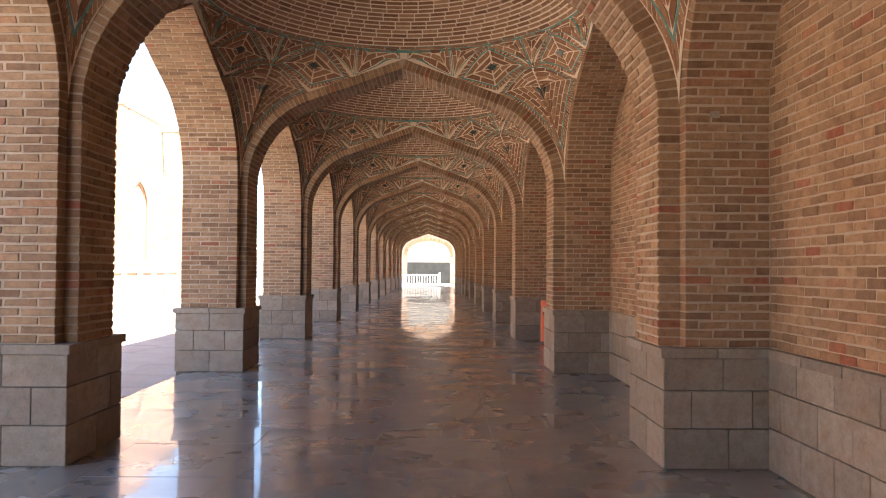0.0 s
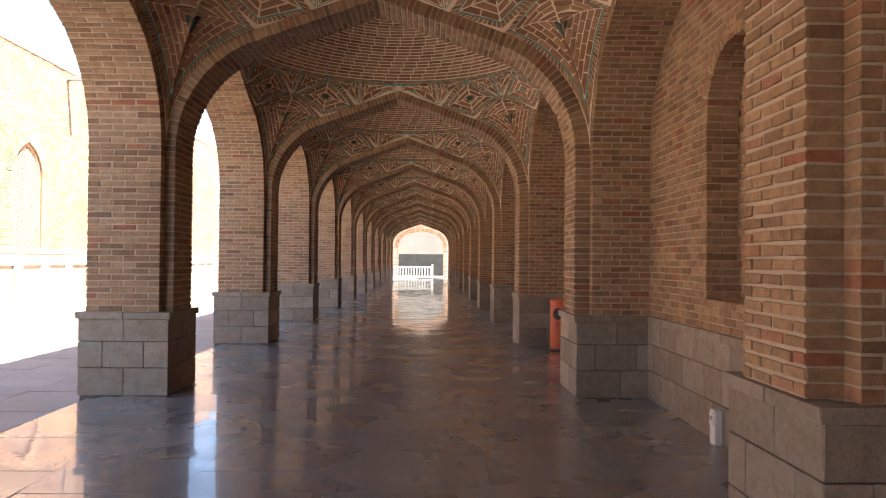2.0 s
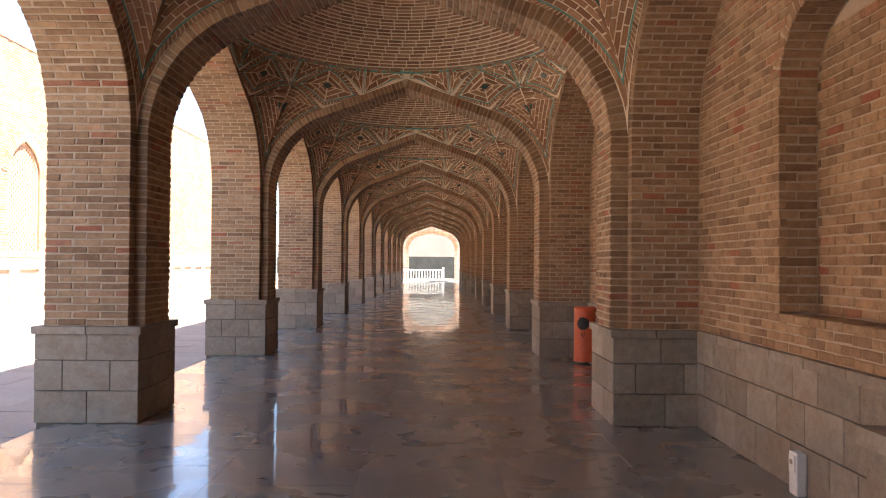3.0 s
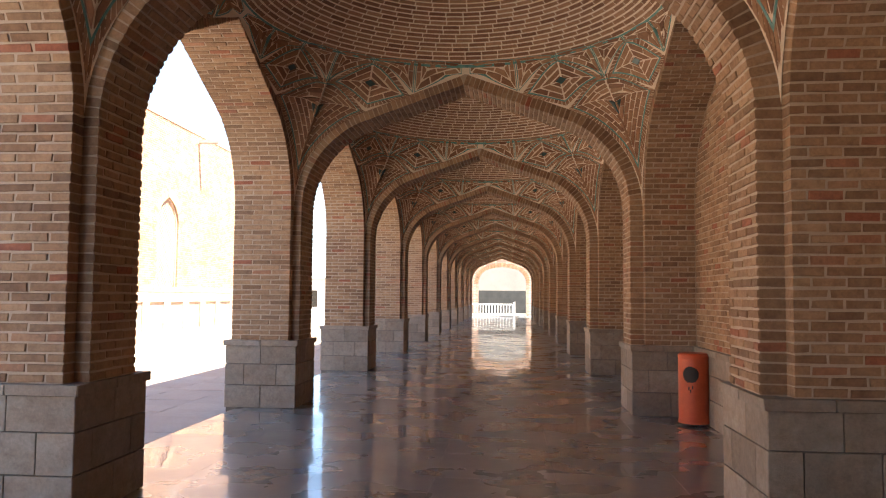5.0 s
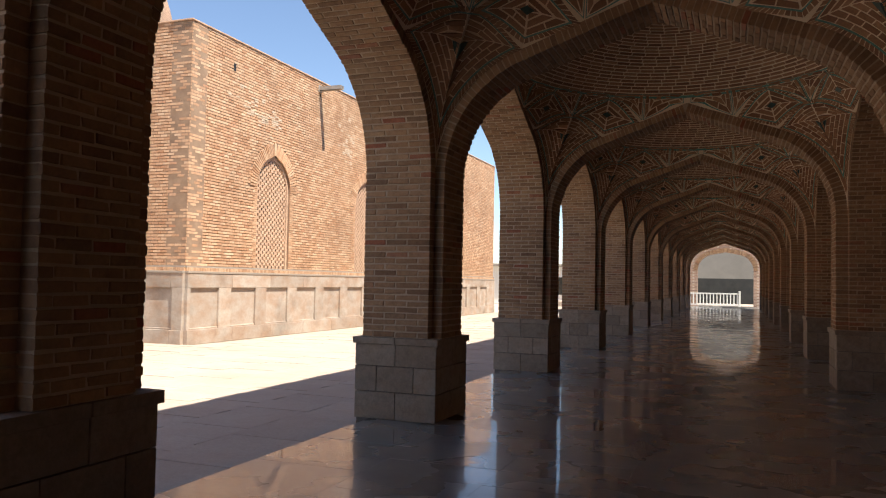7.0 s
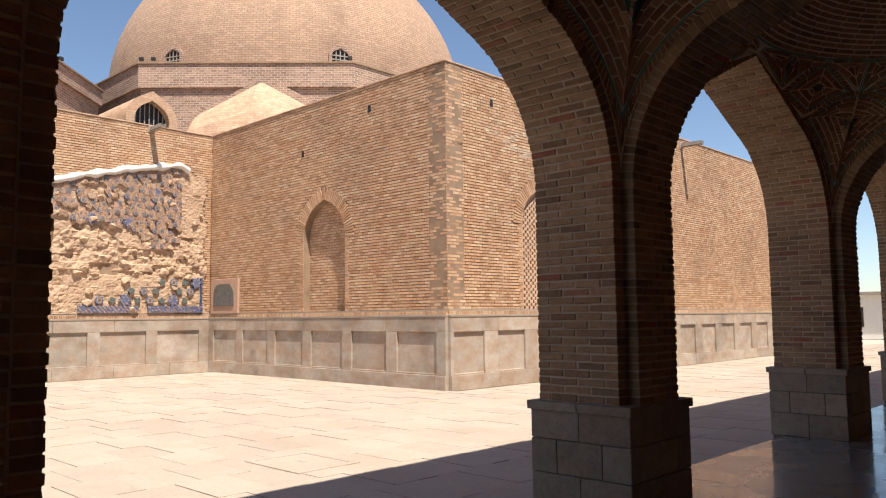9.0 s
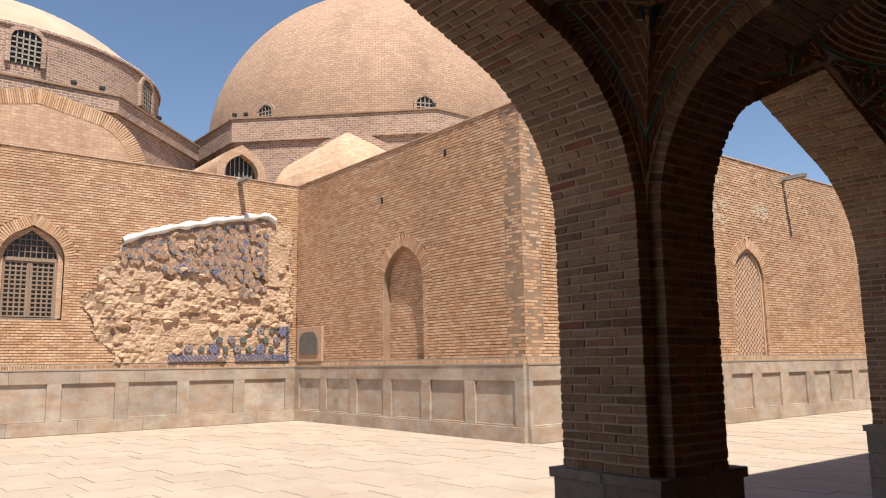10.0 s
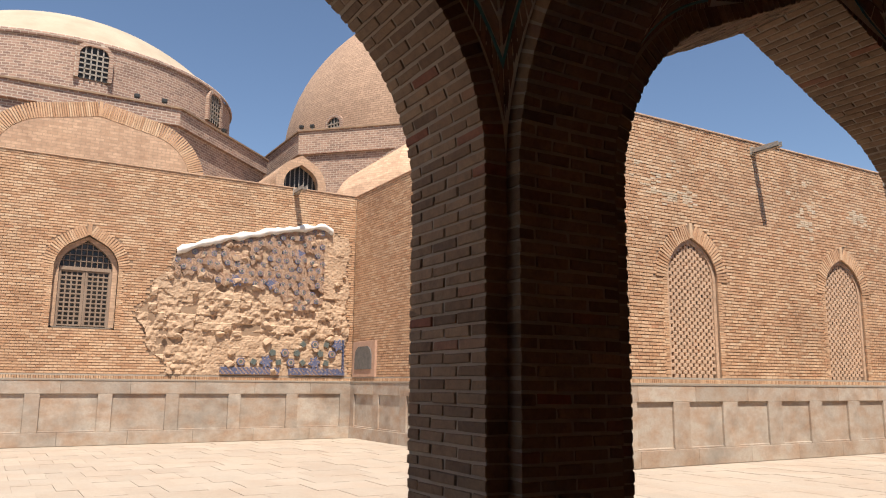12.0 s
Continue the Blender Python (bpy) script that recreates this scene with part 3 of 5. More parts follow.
def mitred_courses(poly, width, joint, length):
    """Bricks in courses parallel to each side of a convex panel, meeting in mitres."""
    poly = [np.asarray(p, float) for p in poly]
    n = len(poly)
    nrm, off, run = [], [], []
    for i in range(n):
        e = poly[(i + 1) % n] - poly[i]
        e = e / np.linalg.norm(e)
        m = np.array((-e[1], e[0]))
        nrm.append(m)
        off.append(poly[i] @ m)
        run.append(e)
    out = []
    for i in range(n):
        cell = list(poly)
        for j in range(n):
            if j != i and len(cell) > 2:
                cell = clip_poly(cell, nrm[i] - nrm[j], off[i] - off[j] - joint * 0.7)
        if len(cell) < 3:
            continue
        deep = max(p @ nrm[i] - off[i] for p in cell)
        row = 0
        while row * (width + joint) < deep - 0.02:
            lo = row * (width + joint)
            strip = clip_poly(clip_poly(cell, -nrm[i], -(off[i] + lo)), nrm[i], off[i] + lo + width)
            row += 1
            if len(strip) < 3:
                continue
            s = [p @ run[i] for p in strip]
            m = max(1, round((max(s) - min(s)) / length))
            cuts = np.linspace(min(s), max(s), m + 1)
            for t0, t1 in zip(cuts[:-1], cuts[1:]):
                g = joint / 2 if m > 1 else 0
                piece = clip_poly(clip_poly(strip, -run[i], -(t0 + g)), run[i], t1 - g)
                if len(piece) > 2:
                    out.append(piece)
    return out


def panel_frame(pts):
    """A flat frame through a panel's corners on the vault, to lay its bricks out at their true size."""
    p = np.array([(q[0], q[1], float(vault_z(q[0], q[1]))) for q in pts])
    c = p.mean(0)
    e1, e2 = np.linalg.svd(p - c)[2][:2]
    if np.cross(e1, e2)[2] < 0:
        e2 = -e2
    return c, e1, e2, (p - c) @ np.stack([e1, e2], 1)


def vault_parts():
    bricks, glaze, dark, foot, courses = [], [], [], [], []
    X, F1, F0, Q = (0.765, 0.765), (0.585, 1.0), (0.305, 1.0), (0.52, 0.85)
    A, B, C = (0.499, 0.815), (0.676, 0.676), (0.28, 0.915)
    half = [[F1, F0, Q, X], [X, Q, A, B], [Q, F0, C, A], [F0, (0.02, 1.0), (0.02, 0.965), C]]
    panels = [(True, [(1, 1), F1, X, F1[::-1]])] + [(i == 0, p) for i, p in enumerate(half)] + [(i == 0, [q[::-1] for q in p]) for i, p in enumerate(half)]
    for banded, panel in panels:
        for sx in (1, -1):
            for sy in (1, -1):
                pts = [np.array((p[0] * VA * sx * 0.997, p[1] * VB * sy * 0.997)) for p in panel]
                area = sum(pts[i][0] * pts[(i + 1) % len(pts)][1] - pts[(i + 1) % len(pts)][0] * pts[i][1] for i in range(len(pts)))
                if area < 0:
                    pts = pts[::-1]
                c, e1, e2, flat = panel_frame(pts)

                def back(quads):
                    return [[(c + t[0] * e1 + t[1] * e2)[:2] for t in q] for q in quads]
                flat = list(flat)
                band = inset(flat, 0.055 if banded else 0.008)
                if band is None:
                    continue
                if banded:
                    bricks += back(ring_quads(flat, band, 0.062, 0.012))
                line = inset(band, 0.016 if banded else 0.009)
                if line is None:
                    continue
                glaze += back(ring_quads(band, line, 0.12, 0.0))
                if banded:
                    mid = sum(flat) / len(flat)
                    dark += back([[mid + (p - mid) * 0.13 for p in flat]])
                cells = inset(line, 0.010)
                if cells is None:
                    continue
                for poly in mitred_courses(cells, 0.052, 0.017, 0.20):
                    courses.append([(c + t[0] * e1 + t[1] * e2)[:2] for t in poly])
    # level courses in the foot of each pendentive
    for sx in (1, -1):
        for sy in (1, -1):
            ts = np.linspace(0, 0.62, 400)
            zs = vault_z(VA * (1 - 0.415 * ts), np.full(400, VB * 0.997))
            for r0 in range(9):
                t0, t1 = (float(np.interp(2.74 + (r0 + e) * 0.068, zs, ts)) for e in (0.12, 0.9))
                if t0 < t1 < 0.6:
                    foot.append([(sx * VA * 0.996 * (1 - 0.41 * a), sy * VB * 0.996 * (1 - 0.41 * b)) for a, b in ((t0, 0), (t1, 0), (0, t1), (0, t0))])
    # rings of the dome
    ang = np.linspace(0, 2 * math.pi, 97)
    for i in range(96):
        c0, c1 = (np.array((math.cos(a), math.sin(a))) for a in (ang[i], ang[i + 1]))
        glaze.append([c0 * (RING + 0.012), c1 * (RING + 0.012), c1 * (RING - 0.004), c0 * (RING - 0.004)])
    r, row = RING - 0.012, 0
    while r > 0.1:
        slope = math.hypot(1, 0.95 * 2 * r / RING ** 2)
        w = 0.067 / slope
        m = max(5, int(2 * math.pi * r / 0.215))
        g = 0.0075 / r
        for i in range(m):
            a0, a1 = ((i + (row % 2) / 2) * 2 * math.pi / m + g, (i + 1 + (row % 2) / 2) * 2 * math.pi / m - g)
            c0, c1 = np.array((math.cos(a0), math.sin(a0))), np.array((math.cos(a1), math.sin(a1)))
            bricks.append([c0 * r, c1 * r, c1 * (r - w * 0.66), c0 * (r - w * 0.66)])
        r -= w
        row += 1
    return bricks, glaze, dark, foot, courses


v_bricks, v_glaze, v_dark, v_foot, v_courses = vault_parts()
rng = np.random.RandomState(5)
vault_brick_mesh = blocks_mesh("vault_brickwork", np.concatenate([lift(v_bricks, 0.004, 0.04), lift(v_foot, 0.003, 0.04)]), vault_brick)
pv, pf = [], []
for poly in v_courses:
    n, k0 = len(poly), len(pv)
    pv += lift([poly], 0.007, 0.04)[0].tolist()
    pf += [[k0 + n + i for i in range(n)]] + [[k0 + i, k0 + (i + 1) % n, k0 + n + (i + 1) % n, k0 + n + i] for i in range(n)]
panel_mesh = mesh_of("panel_brickwork", pv, pf, vault_brick)
vault_glaze_mesh = blocks_mesh("glazed_strips", lift(v_glaze, 0.007, 0.04), teal)
vault_dark_mesh = blocks_mesh("glazed_diamonds", lift(v_dark, 0.012, 0.03), dark_teal)
vv, vf = [], []
NP = 30
groin = math.atan2(VB, VA)
angles = sorted(list(2 * math.pi * (np.arange(380) + 0.5) / 380) + [a + d for a in (groin, math.pi - groin, math.pi + groin, 2 * math.pi - groin) for d in (-0.004, 0.0, 0.004)])
NA = len(angles)
for t in angles:
    cx, cy = math.cos(t), math.sin(t)
    reach = min(VA / max(abs(cx), 1e-6), VB / max(abs(cy), 1e-6))
    rs = list(np.linspace(0.02, RING, 22)) + list(RING + (reach - RING) * np.linspace(0, 1, NP)[1:])
    vv += [(r * cx, r * cy, float(vault_z(r * cx * 0.9999, r * cy * 0.9999))) for r in rs]
NR = 22 + NP - 1
for i in range(NA):
    for j in range(NR - 1):
        n2 = (i + 1) % NA
        vf.append((i * NR + j, n2 * NR + j, n2 * NR + j + 1, i * NR + j + 1))
k0 = len(vv)
vv += [(-VA - .1, -VB - .2, TOP), (VA + .1, -VB - .2, TOP), (VA + .1, VB + .2, TOP), (-VA - .1, VB + .2, TOP)]
bmv = mesh_of("ceiling_vault", vv, vf + [(k0, k0 + 1, k0 + 2, k0 + 3)], vault_mortar, True)
for k in range(FIRST, LAST):
    v = tagged(new("ceiling_vault", bmv), "shallow brick dome on pendentives with turquoise-edged panels", "vault", "gallery vaults", "structure")
    v.location = (VMID, pier_y(k) + 3.0825, 0)
    for name, me in (("vault_brickwork", vault_brick_mesh), ("panel_brickwork", panel_mesh), ("glazed_strips", vault_glaze_mesh), ("glazed_diamonds", vault_dark_mesh)):
        tagged(new(name, me), kind="stuff").parent = v

# roof over the gallery and its parapet
Y0, Y1 = pier_y(FIRST), pier_y(LAST) + 0.94
bm = bmesh.new()
box_into(bm, LX0 - 0.05, RW + 0.6, Y0 - 0.6, Y1, TOP, TOP + 0.3)
box_into(bm, LX0 - 0.12, LX0 + 0.3, Y0 - 0.6, Y1, TOP + 0.3, TOP + 0.62)
tagged(part("roof", bm, roof_earth, None), "flat earth-coloured roof over the gallery", "roof", "", "structure")
bm = bmesh.new()
box_into(bm, XO, RW + 0.6, Y0 - 0.6, Y0, -0.3, TOP)
tagged(part("wall_south", bm, far_brick, None), "brick end wall of the gallery", "wall", "", "structure")

# ---- gallery floor ----
FX0, FX1 = -2.81, RW
bm = bmesh.new()
box_into(bm, FX0 + 0.01, FX1 + 0.2, Y0 - 0.3, 72.0, GROUND - 0.2, -0.012)
floor = tagged(part("floor", bm, stone_joined, None), "polished grey stone slab floor with mirror reflections", "floor", "", "structure")
cols, sy = 6, 1.0
sx = (FX1 - FX0) / cols
near, far = [], []
for i in range(int((72.0 - Y0) / sy)):
    for j in range(cols):
        m = placed((FX0 + (j + 0.5) * sx, Y0 + (i + (0.5 if j % 2 else 0.0) + 0.3) * sy, 0.0), (1, 0, 0), (0, 1, 0), (0, 0, 1), sx - 0.0008, sy - 0.0008, 0.03)
        (near if 0.5 < m[0][1, 3] < 46 else far).append(m)
rng = np.random.RandomState(17)
for m in near + far:
    # slabs lie a little out of level, which breaks up what they mirror
    m[0, 2, 0], m[0, 2, 1] = rng.normal(0, 0.0012), rng.normal(0, 0.004)
stones("slab", np.concatenate(near)[:300], floor, SLABS)
rest = np.concatenate(near[300:] + far)
o = new("slabs", joined_mesh("slabs", rest, floor_stone, False))
tagged(o, kind="stuff").parent = floor

# ---- courtyard: ground and paving ----
bm = bmesh.new()
box_into(bm, -900, 900, -900, 900, GROUND - 0.5, GROUND - 0.03)
ground = tagged(part("ground", bm, earth, None), "dusty pale ground reaching to the horizon", "ground", "", "structure")
EX, NY, WX, WTOP = -13.66, 27.53, -26.56, 8.85
COURSE = 0.09
near, far = [], []
px, py = 1.05, 0.72
for i in range(22):
    for j in range(140):
        x, y = FX0 - (i + 0.5) * px, -20 + (j + 0.5) * py + (0.36 if i % 2 else 0)
        if (x < WX + 0.1) or (y > NY and x < EX) or y > 80:
            continue
        m = placed((x, y, GROUND + 0.004 * math.sin(i * 7.1 + j * 3.3)), (1, 0, 0), (0, 1, 0), (0, 0, 1), px - 0.006, py - 0.006, 0.05)
        (near if x > -12.5 and 7 < y < 31 else far).append(m)
pav = tagged(new("pavement", None), "pale stone slab paving of a sunlit courtyard", "pavement", "", "structure")
stones("paving_slab", np.concatenate(near)[:300], pav, PAVERS)
tagged(new("paving_slabs", joined_mesh("paving_slabs", np.concatenate(near[300:] + far), pave_joined, False)), kind="stuff").parent = pav
bm = bmesh.new()
for x0, x1, y0, y1 in ((-8.70, -8.60, 18.1, 19.15), (-7.50, -7.40, 18.1, 19.15), (-8.59, -7.51, 18.1, 18.2), (-8.59, -7.51, 19.05, 19.15)):
    box_into(bm, x0, x1, y0, y1, GROUND - 0.02, GROUND + 0.014, 0.004)
cover = tagged(part("drain_cover", bm, pave_joined, None), "square stone drain cover set in the paving", "drain cover")
bm = bmesh.new()
box_into(bm, -8.58, -7.52, 18.21, 19.04, GROUND - 0.02, GROUND + 0.011, 0.004)
part("lid", bm, pave_joined, cover)
bm = bmesh.new()
box_into(bm, -8.14, -7.98, 18.6, 18.65, GROUND + 0.005, GROUND + 0.015)
part("slot", bm, tin, cover)


# ---- courtyard walls ----
class Frame2:
    """A wall's own axes: along, up and out of its face."""
    def __init__(self, o, along, out):
        self.o, self.a, self.n = (np.asarray(t, float) for t in (o, along, out))

    def at(self, a, z, d=0.0):
        return self.o + a * self.a + d * self.n + np.array((0, 0, z))


def oriented_box(bm, f, a0, a1, z0, z1, d0, d1, bevel=0.0):
    p, q = f.at(a0, z0, d0), f.at(a1, z1, d1)
    lo, hi = np.minimum(p, q), np.maximum(p, q)
    box_into(bm, lo[0], hi[0], lo[1], hi[1], lo[2], hi[2], bevel)


def slab_with_openings(bm, f, length, z0, z1, arches, thick):
    """The masonry behind a brick face, with arched openings (along, sill) cut right through."""
    plane = "yz" if abs(f.a[1]) > 0.5 else "xz"
    s = f.a[1] if plane == "yz" else f.a[0]
    base = f.o[1] if plane == "yz" else f.o[0]
    face = (f.o[0] if plane == "yz" else f.o[1])
    out = f.n[0] if plane == "yz" else f.n[1]
    d0, d1 = sorted((face - 0.02 * out, face - thick * out))
    cuts = [0.0] + [(arches[i][0].c + arches[i + 1][0].c) / 2 for i in range(len(arches) - 1)] + [length]
    if not arches:
        oriented_box(bm, f, 0, length, z0, z1, -thick, -0.02)
    for (arch, sill), lo, hi in zip(arches, cuts[:-1], cuts[1:]):
        w = Arch(base + s * arch.c, arch.h, arch.s, arch.rise, arch.r)
        u0, u1 = sorted((base + s * lo, base + s * hi))
        wall_with_arch(bm, u0, u1, z0, z1, w, sill, d0, d1, plane, 0.0)


def voussoirs(f, arch, depth, ring=0.42, inner=0.0, seed=0, proud=0.012):
    """Ring of bricks on edge round an arched opening, and its reveal."""
    rng = np.random.RandomState(seed)
    pts = np.array(arch.outline(arch.s, inner, 40))[1:-1]
    seg = np.concatenate(([0], np.cumsum(np.linalg.norm(np.diff(pts, axis=0), axis=1))))
    n = int(seg[-1] / 0.075)
    out = []
    for i in range(n):
        s = (i + 0.5) / n * seg[-1]
        p = np.array([np.interp(s, seg, pts[:, j]) for j in (0, 1)])
        d = np.array([np.interp(s + 0.01, seg, pts[:, j]) - np.interp(s - 0.01, seg, pts[:, j]) for j in (0, 1)])
        d /= np.linalg.norm(d)
        o = np.array((-d[1], d[0]))
        c = p + o * ring / 2
        out.append(placed(f.at(c[0], c[1], proud + rng.uniform(-0.004, 0.004)), f.a * d[0] + np.array((0, 0, d[1])), f.a * o[0] + np.array((0, 0, o[1])), f.n, 0.06, ring - 0.01, depth))
    top = float(arch.z(arch.c, inner)) + ring / 2
    out.append(placed(f.at(arch.c, top, proud + 0.003), f.a, (0, 0, 1), f.n, 0.12, ring, depth))
    return np.concatenate(out)


def jambs(f, arch, sill, depth=0.3, width=0.22):
    """Closing bricks up both sides of an opening."""
    out = []
    n = int((arch.s - sill) / 0.067)
    for i in range(n):
        for s in (-1, 1):
            w = width if i % 2 else width * 0.72
            z = sill + (i + 0.5) * (arch.s - sill) / n
            out.append(placed(f.at(arch.c + s * (arch.h + w / 2), z, 0.004), f.a, (0, 0, 1), f.n, w - 0.008, (arch.s - sill) / n - 0.016, depth))
    return np.concatenate(out)


def dado_panels(f, length, panels, parent):
    """Stone dado: rails and stiles round sunk panels."""
    def piece(name, a0, a1, z0, z1, d1, bevel=0.012):
        bm = bmesh.new()
        oriented_box(bm, f, a0, a1, z0, z1, -0.05, d1, bevel)
        part(name, bm, court_stone, parent)
    cuts = np.arange(0, length + 1.9, 2.08)
    cuts[-1] = length
    for a, b in zip(cuts[:-1], cuts[1:]):
        if b - a > 0.05:
            piece("top_rail", a + 0.003, b - 0.003, 1.17, 1.585, 0.10)
            piece("bottom_rail", a + 0.003, b - 0.003, GROUND - 0.02, -0.03, 0.13)
    last = 0.0
    for a, b in panels:
        piece("stile", last + 0.003, a - 0.003, -0.03, 1.17, 0.10)
        piece("panel", a, b, -0.03, 1.17, 0.035, 0.004)
        piece("panel_sill", a + 0.01, b - 0.01, -0.03, 0.02, 0.085, 0.015)
        last = b
    piece("stile", last + 0.003, length, -0.03, 1.17, 0.10)


def brick_wall(name, label, o, along, out, length, arches, panels, z1=WTOP, seed=20, rings=(), coping=True, keep_also=None):
    f = Frame2(o, along, out)
    bm = bmesh.new()
    slab_with_openings(bm, f, length, 1.6, z1, arches, 0.7)
    oriented_box(bm, f, 0, length, GROUND - 0.3, 1.6, -0.7, -0.01)
    w = tagged(part(name, bm, court_mortar, None), label, "wall", "", "structure")

    def keep(a, b):
        z = b + 1.80
        ok = np.ones(len(a), bool)
        for arch, sill in arches:
            ok &= ~((np.abs(a - arch.c) < arch.h + 0.09) & (z > sill) & (z < np.maximum(arch.z(a, 0.03), arch.s)))
        for arch, ring in rings:
            ok &= ~(arch.inside(a, z, ring - 0.02) & (z > arch.s))
        if keep_also:
            ok &= keep_also(a, z)
        return ok
    bricks = wall_bricks(f.at(0, 1.80), f.a, (0, 0, 1), f.n, length, z1 - 1.80, keep, length=0.25, course=COURSE, depth=0.06, seed=seed, rough=0.005, joint=0.014, bed=0.025)
    tagged(new("brickwork", joined_mesh("brickwork", bricks, court_brick, False)), kind="stuff").parent = w
    # string course of bricks on end over the dado
    n = int(length / 0.075)
    c = np.array([f.at((i + 0.5) * length / n, 1.70, 0.055) for i in range(n)])
    tagged(new("string_course", joined_mesh("string_course", placed(c, f.a, (0, 0, 1), f.n, length / n - 0.02, 0.10, 0.08), court_brick, False)), kind="stuff").parent = w
    bm = bmesh.new()
    oriented_box(bm, f, 0, length, 1.75, 1.80, -0.05, 0.045)
    oriented_box(bm, f, 0, length, 1.585, 1.65, -0.05, 0.115, 0.008)
    part("ledge", bm, stone_joined, w, "stone ledge over the dado")
    if coping:
        bm = bmesh.new()
        oriented_box(bm, f, -0.05, length, z1, z1 + 0.05, -0.75, 0.03, 0.015)
        part("coping", bm, far_brick, w, "worn brick coping")
    if panels:
        dado_panels(f, length, panels, w)
    return f, w


LAT_A, LAT_B = Arch(31.9 - NY, 0.98, 4.45, 1.17, 1.13), Arch(38.8 - NY, 0.98, 4.45, 1.17, 1.13)
fe, wall_e = brick_wall("wall_courtyard_east", "long sunlit brick wall over a panelled stone dado", (EX, NY, 0), (0, 1, 0), (1, 0, 0), 29.5,
                        [(LAT_A, 1.8), (LAT_B, 1.8)], [(0.14 + 1.89 * i, 1.43 + 1.89 * i) for i in range(15)], rings=[(LAT_A, 0.42), (LAT_B, 0.42)], seed=21)
for i, arch in enumerate((LAT_A, LAT_B)):
    tagged(new("window_arch", joined_mesh("window_arch", np.concatenate([voussoirs(fe, arch, 0.3, seed=i), jambs(fe, arch, 1.8)]), court_brick, False)), kind="stuff").parent = wall_e
    win = tagged(new("window_%d" % (i + 1), None), "arched lattice of pale bricks filling a window", "window", "lattice windows", "structure")
    win.location = Vector(fe.at(arch.c, 1.8))
    rows, out = int(3.95 / 0.095), []
    for r in range(rows):
        z = 1.8 + (r + 0.5) * 0.095
        narrow = 0.78 if z < 2.55 else 0.93
        for c in range(-5, 6):
            a = arch.c + (c + (0.5 if r % 2 else 0)) * 0.222
            if abs(a - arch.c) < narrow and z < arch.z(a, -0.04):
                out.append(placed(fe.at(a, z, -0.10) - fe.at(arch.c, 1.8), fe.a, (0, 0, 1), fe.n, 0.15, 0.093, 0.11))
    lat = np.concatenate(out)
    singles("lattice_brick", lat, win, lattice_brick, 300)
    if len(lat) > 300:
        tagged(new("lattice_bricks", joined_mesh("lattice_bricks", lat[300:], lattice_brick, False)), kind="stuff").parent = win
    bm = bmesh.new()
    line = arch.outline(1.8, -0.005)
    inner = arch.outline(1.8, -0.11)
    for j in range(len(line) - 1):
        q = [fe.at(p[0], p[1], d) - fe.at(arch.c, 1.8) for d in (-0.2, -0.07) for p in (line[j], line[j + 1], inner[j + 1], inner[j])]
        vs = [bm.verts.new(p) for p in q]
        for fc in ((4, 5, 6, 7), (0, 1, 5, 4), (2, 3, 7, 6)):
            bm.faces.new([vs[t] for t in fc])
    part("window_frame", bm, lattice_brick, win, "pale plastered brick surround")
    # black box close behind the lattice stands in for the shade in its holes
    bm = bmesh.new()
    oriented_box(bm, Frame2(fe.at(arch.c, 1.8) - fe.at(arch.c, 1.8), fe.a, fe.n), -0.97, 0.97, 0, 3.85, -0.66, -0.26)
    part("shade_box", bm, black, win)

NICHE_B = Arch(-19.28 - WX, 1.12, 4.2, 1.3, 1.27)
fn, wall_n = brick_wall("wall_courtyard_north", "sunlit brick wall with a blind pointed niche", (WX, NY, 0), (1, 0, 0), (0, -1, 0), EX - WX,
                        [(NICHE_B, 1.8)], [(0.46 + 2.09 * i, 2.08 + 2.09 * i) for i in range(6)], rings=[(NICHE_B, 0.42)], seed=22)
tagged(new("niche_arch", joined_mesh("niche_arch", np.concatenate([voussoirs(fn, NICHE_B, 0.3, seed=5), jambs(fn, NICHE_B, 1.8)]), court_brick, False)), kind="stuff").parent = wall_n
nb = wall_bricks(fn.at(NICHE_B.c - 1.15, 1.8, -0.27), fn.a, (0, 0, 1), fn.n, 2.3, 4.2, None, length=0.25, course=COURSE, depth=0.06, seed=6, rough=0.005, joint=0.014, bed=0.025)
tagged(new("niche_brickwork", joined_mesh("niche_brickwork", nb, court_brick, False)), kind="stuff").parent = wall_n
bm = bmesh.new()
oriented_box(bm, fn, NICHE_B.c - 1.3, NICHE_B.c + 1.3, 1.7, 6.2, -0.69, -0.285)
part("niche_back", bm, court_mortar, wall_n)

WS = -22.0
WIN_A = Arch(17.98 - WS, 0.97, 5.2, 1.12, 0.98)
RUIN_A, RUIN_B = 20.0 - WS, 27.2 - WS


def ruin_top(a):
    t = np.clip((np.asarray(a, float) - (20.3 - WS)) / 5.7, 0, 1)
    return 5.5 + 1.95 * t ** 0.55 - 0.25 * np.clip((np.asarray(a) - (26.1 - WS)) / 0.8, 0, 1)


def in_ruin(a, z):
    a, z = np.asarray(a, float), np.asarray(z, float)
    left = 20.55 - WS - 0.9 * np.sin(np.clip((z - 2.2) / 3.2, 0, 1) * math.pi) - 0.12 * np.sin(z * 5.3)
    return (a > left) & (a < 27.25 - WS + 0.08 * np.sin(z * 4)) & (z < ruin_top(a) + 0.06 * np.sin(a * 6))


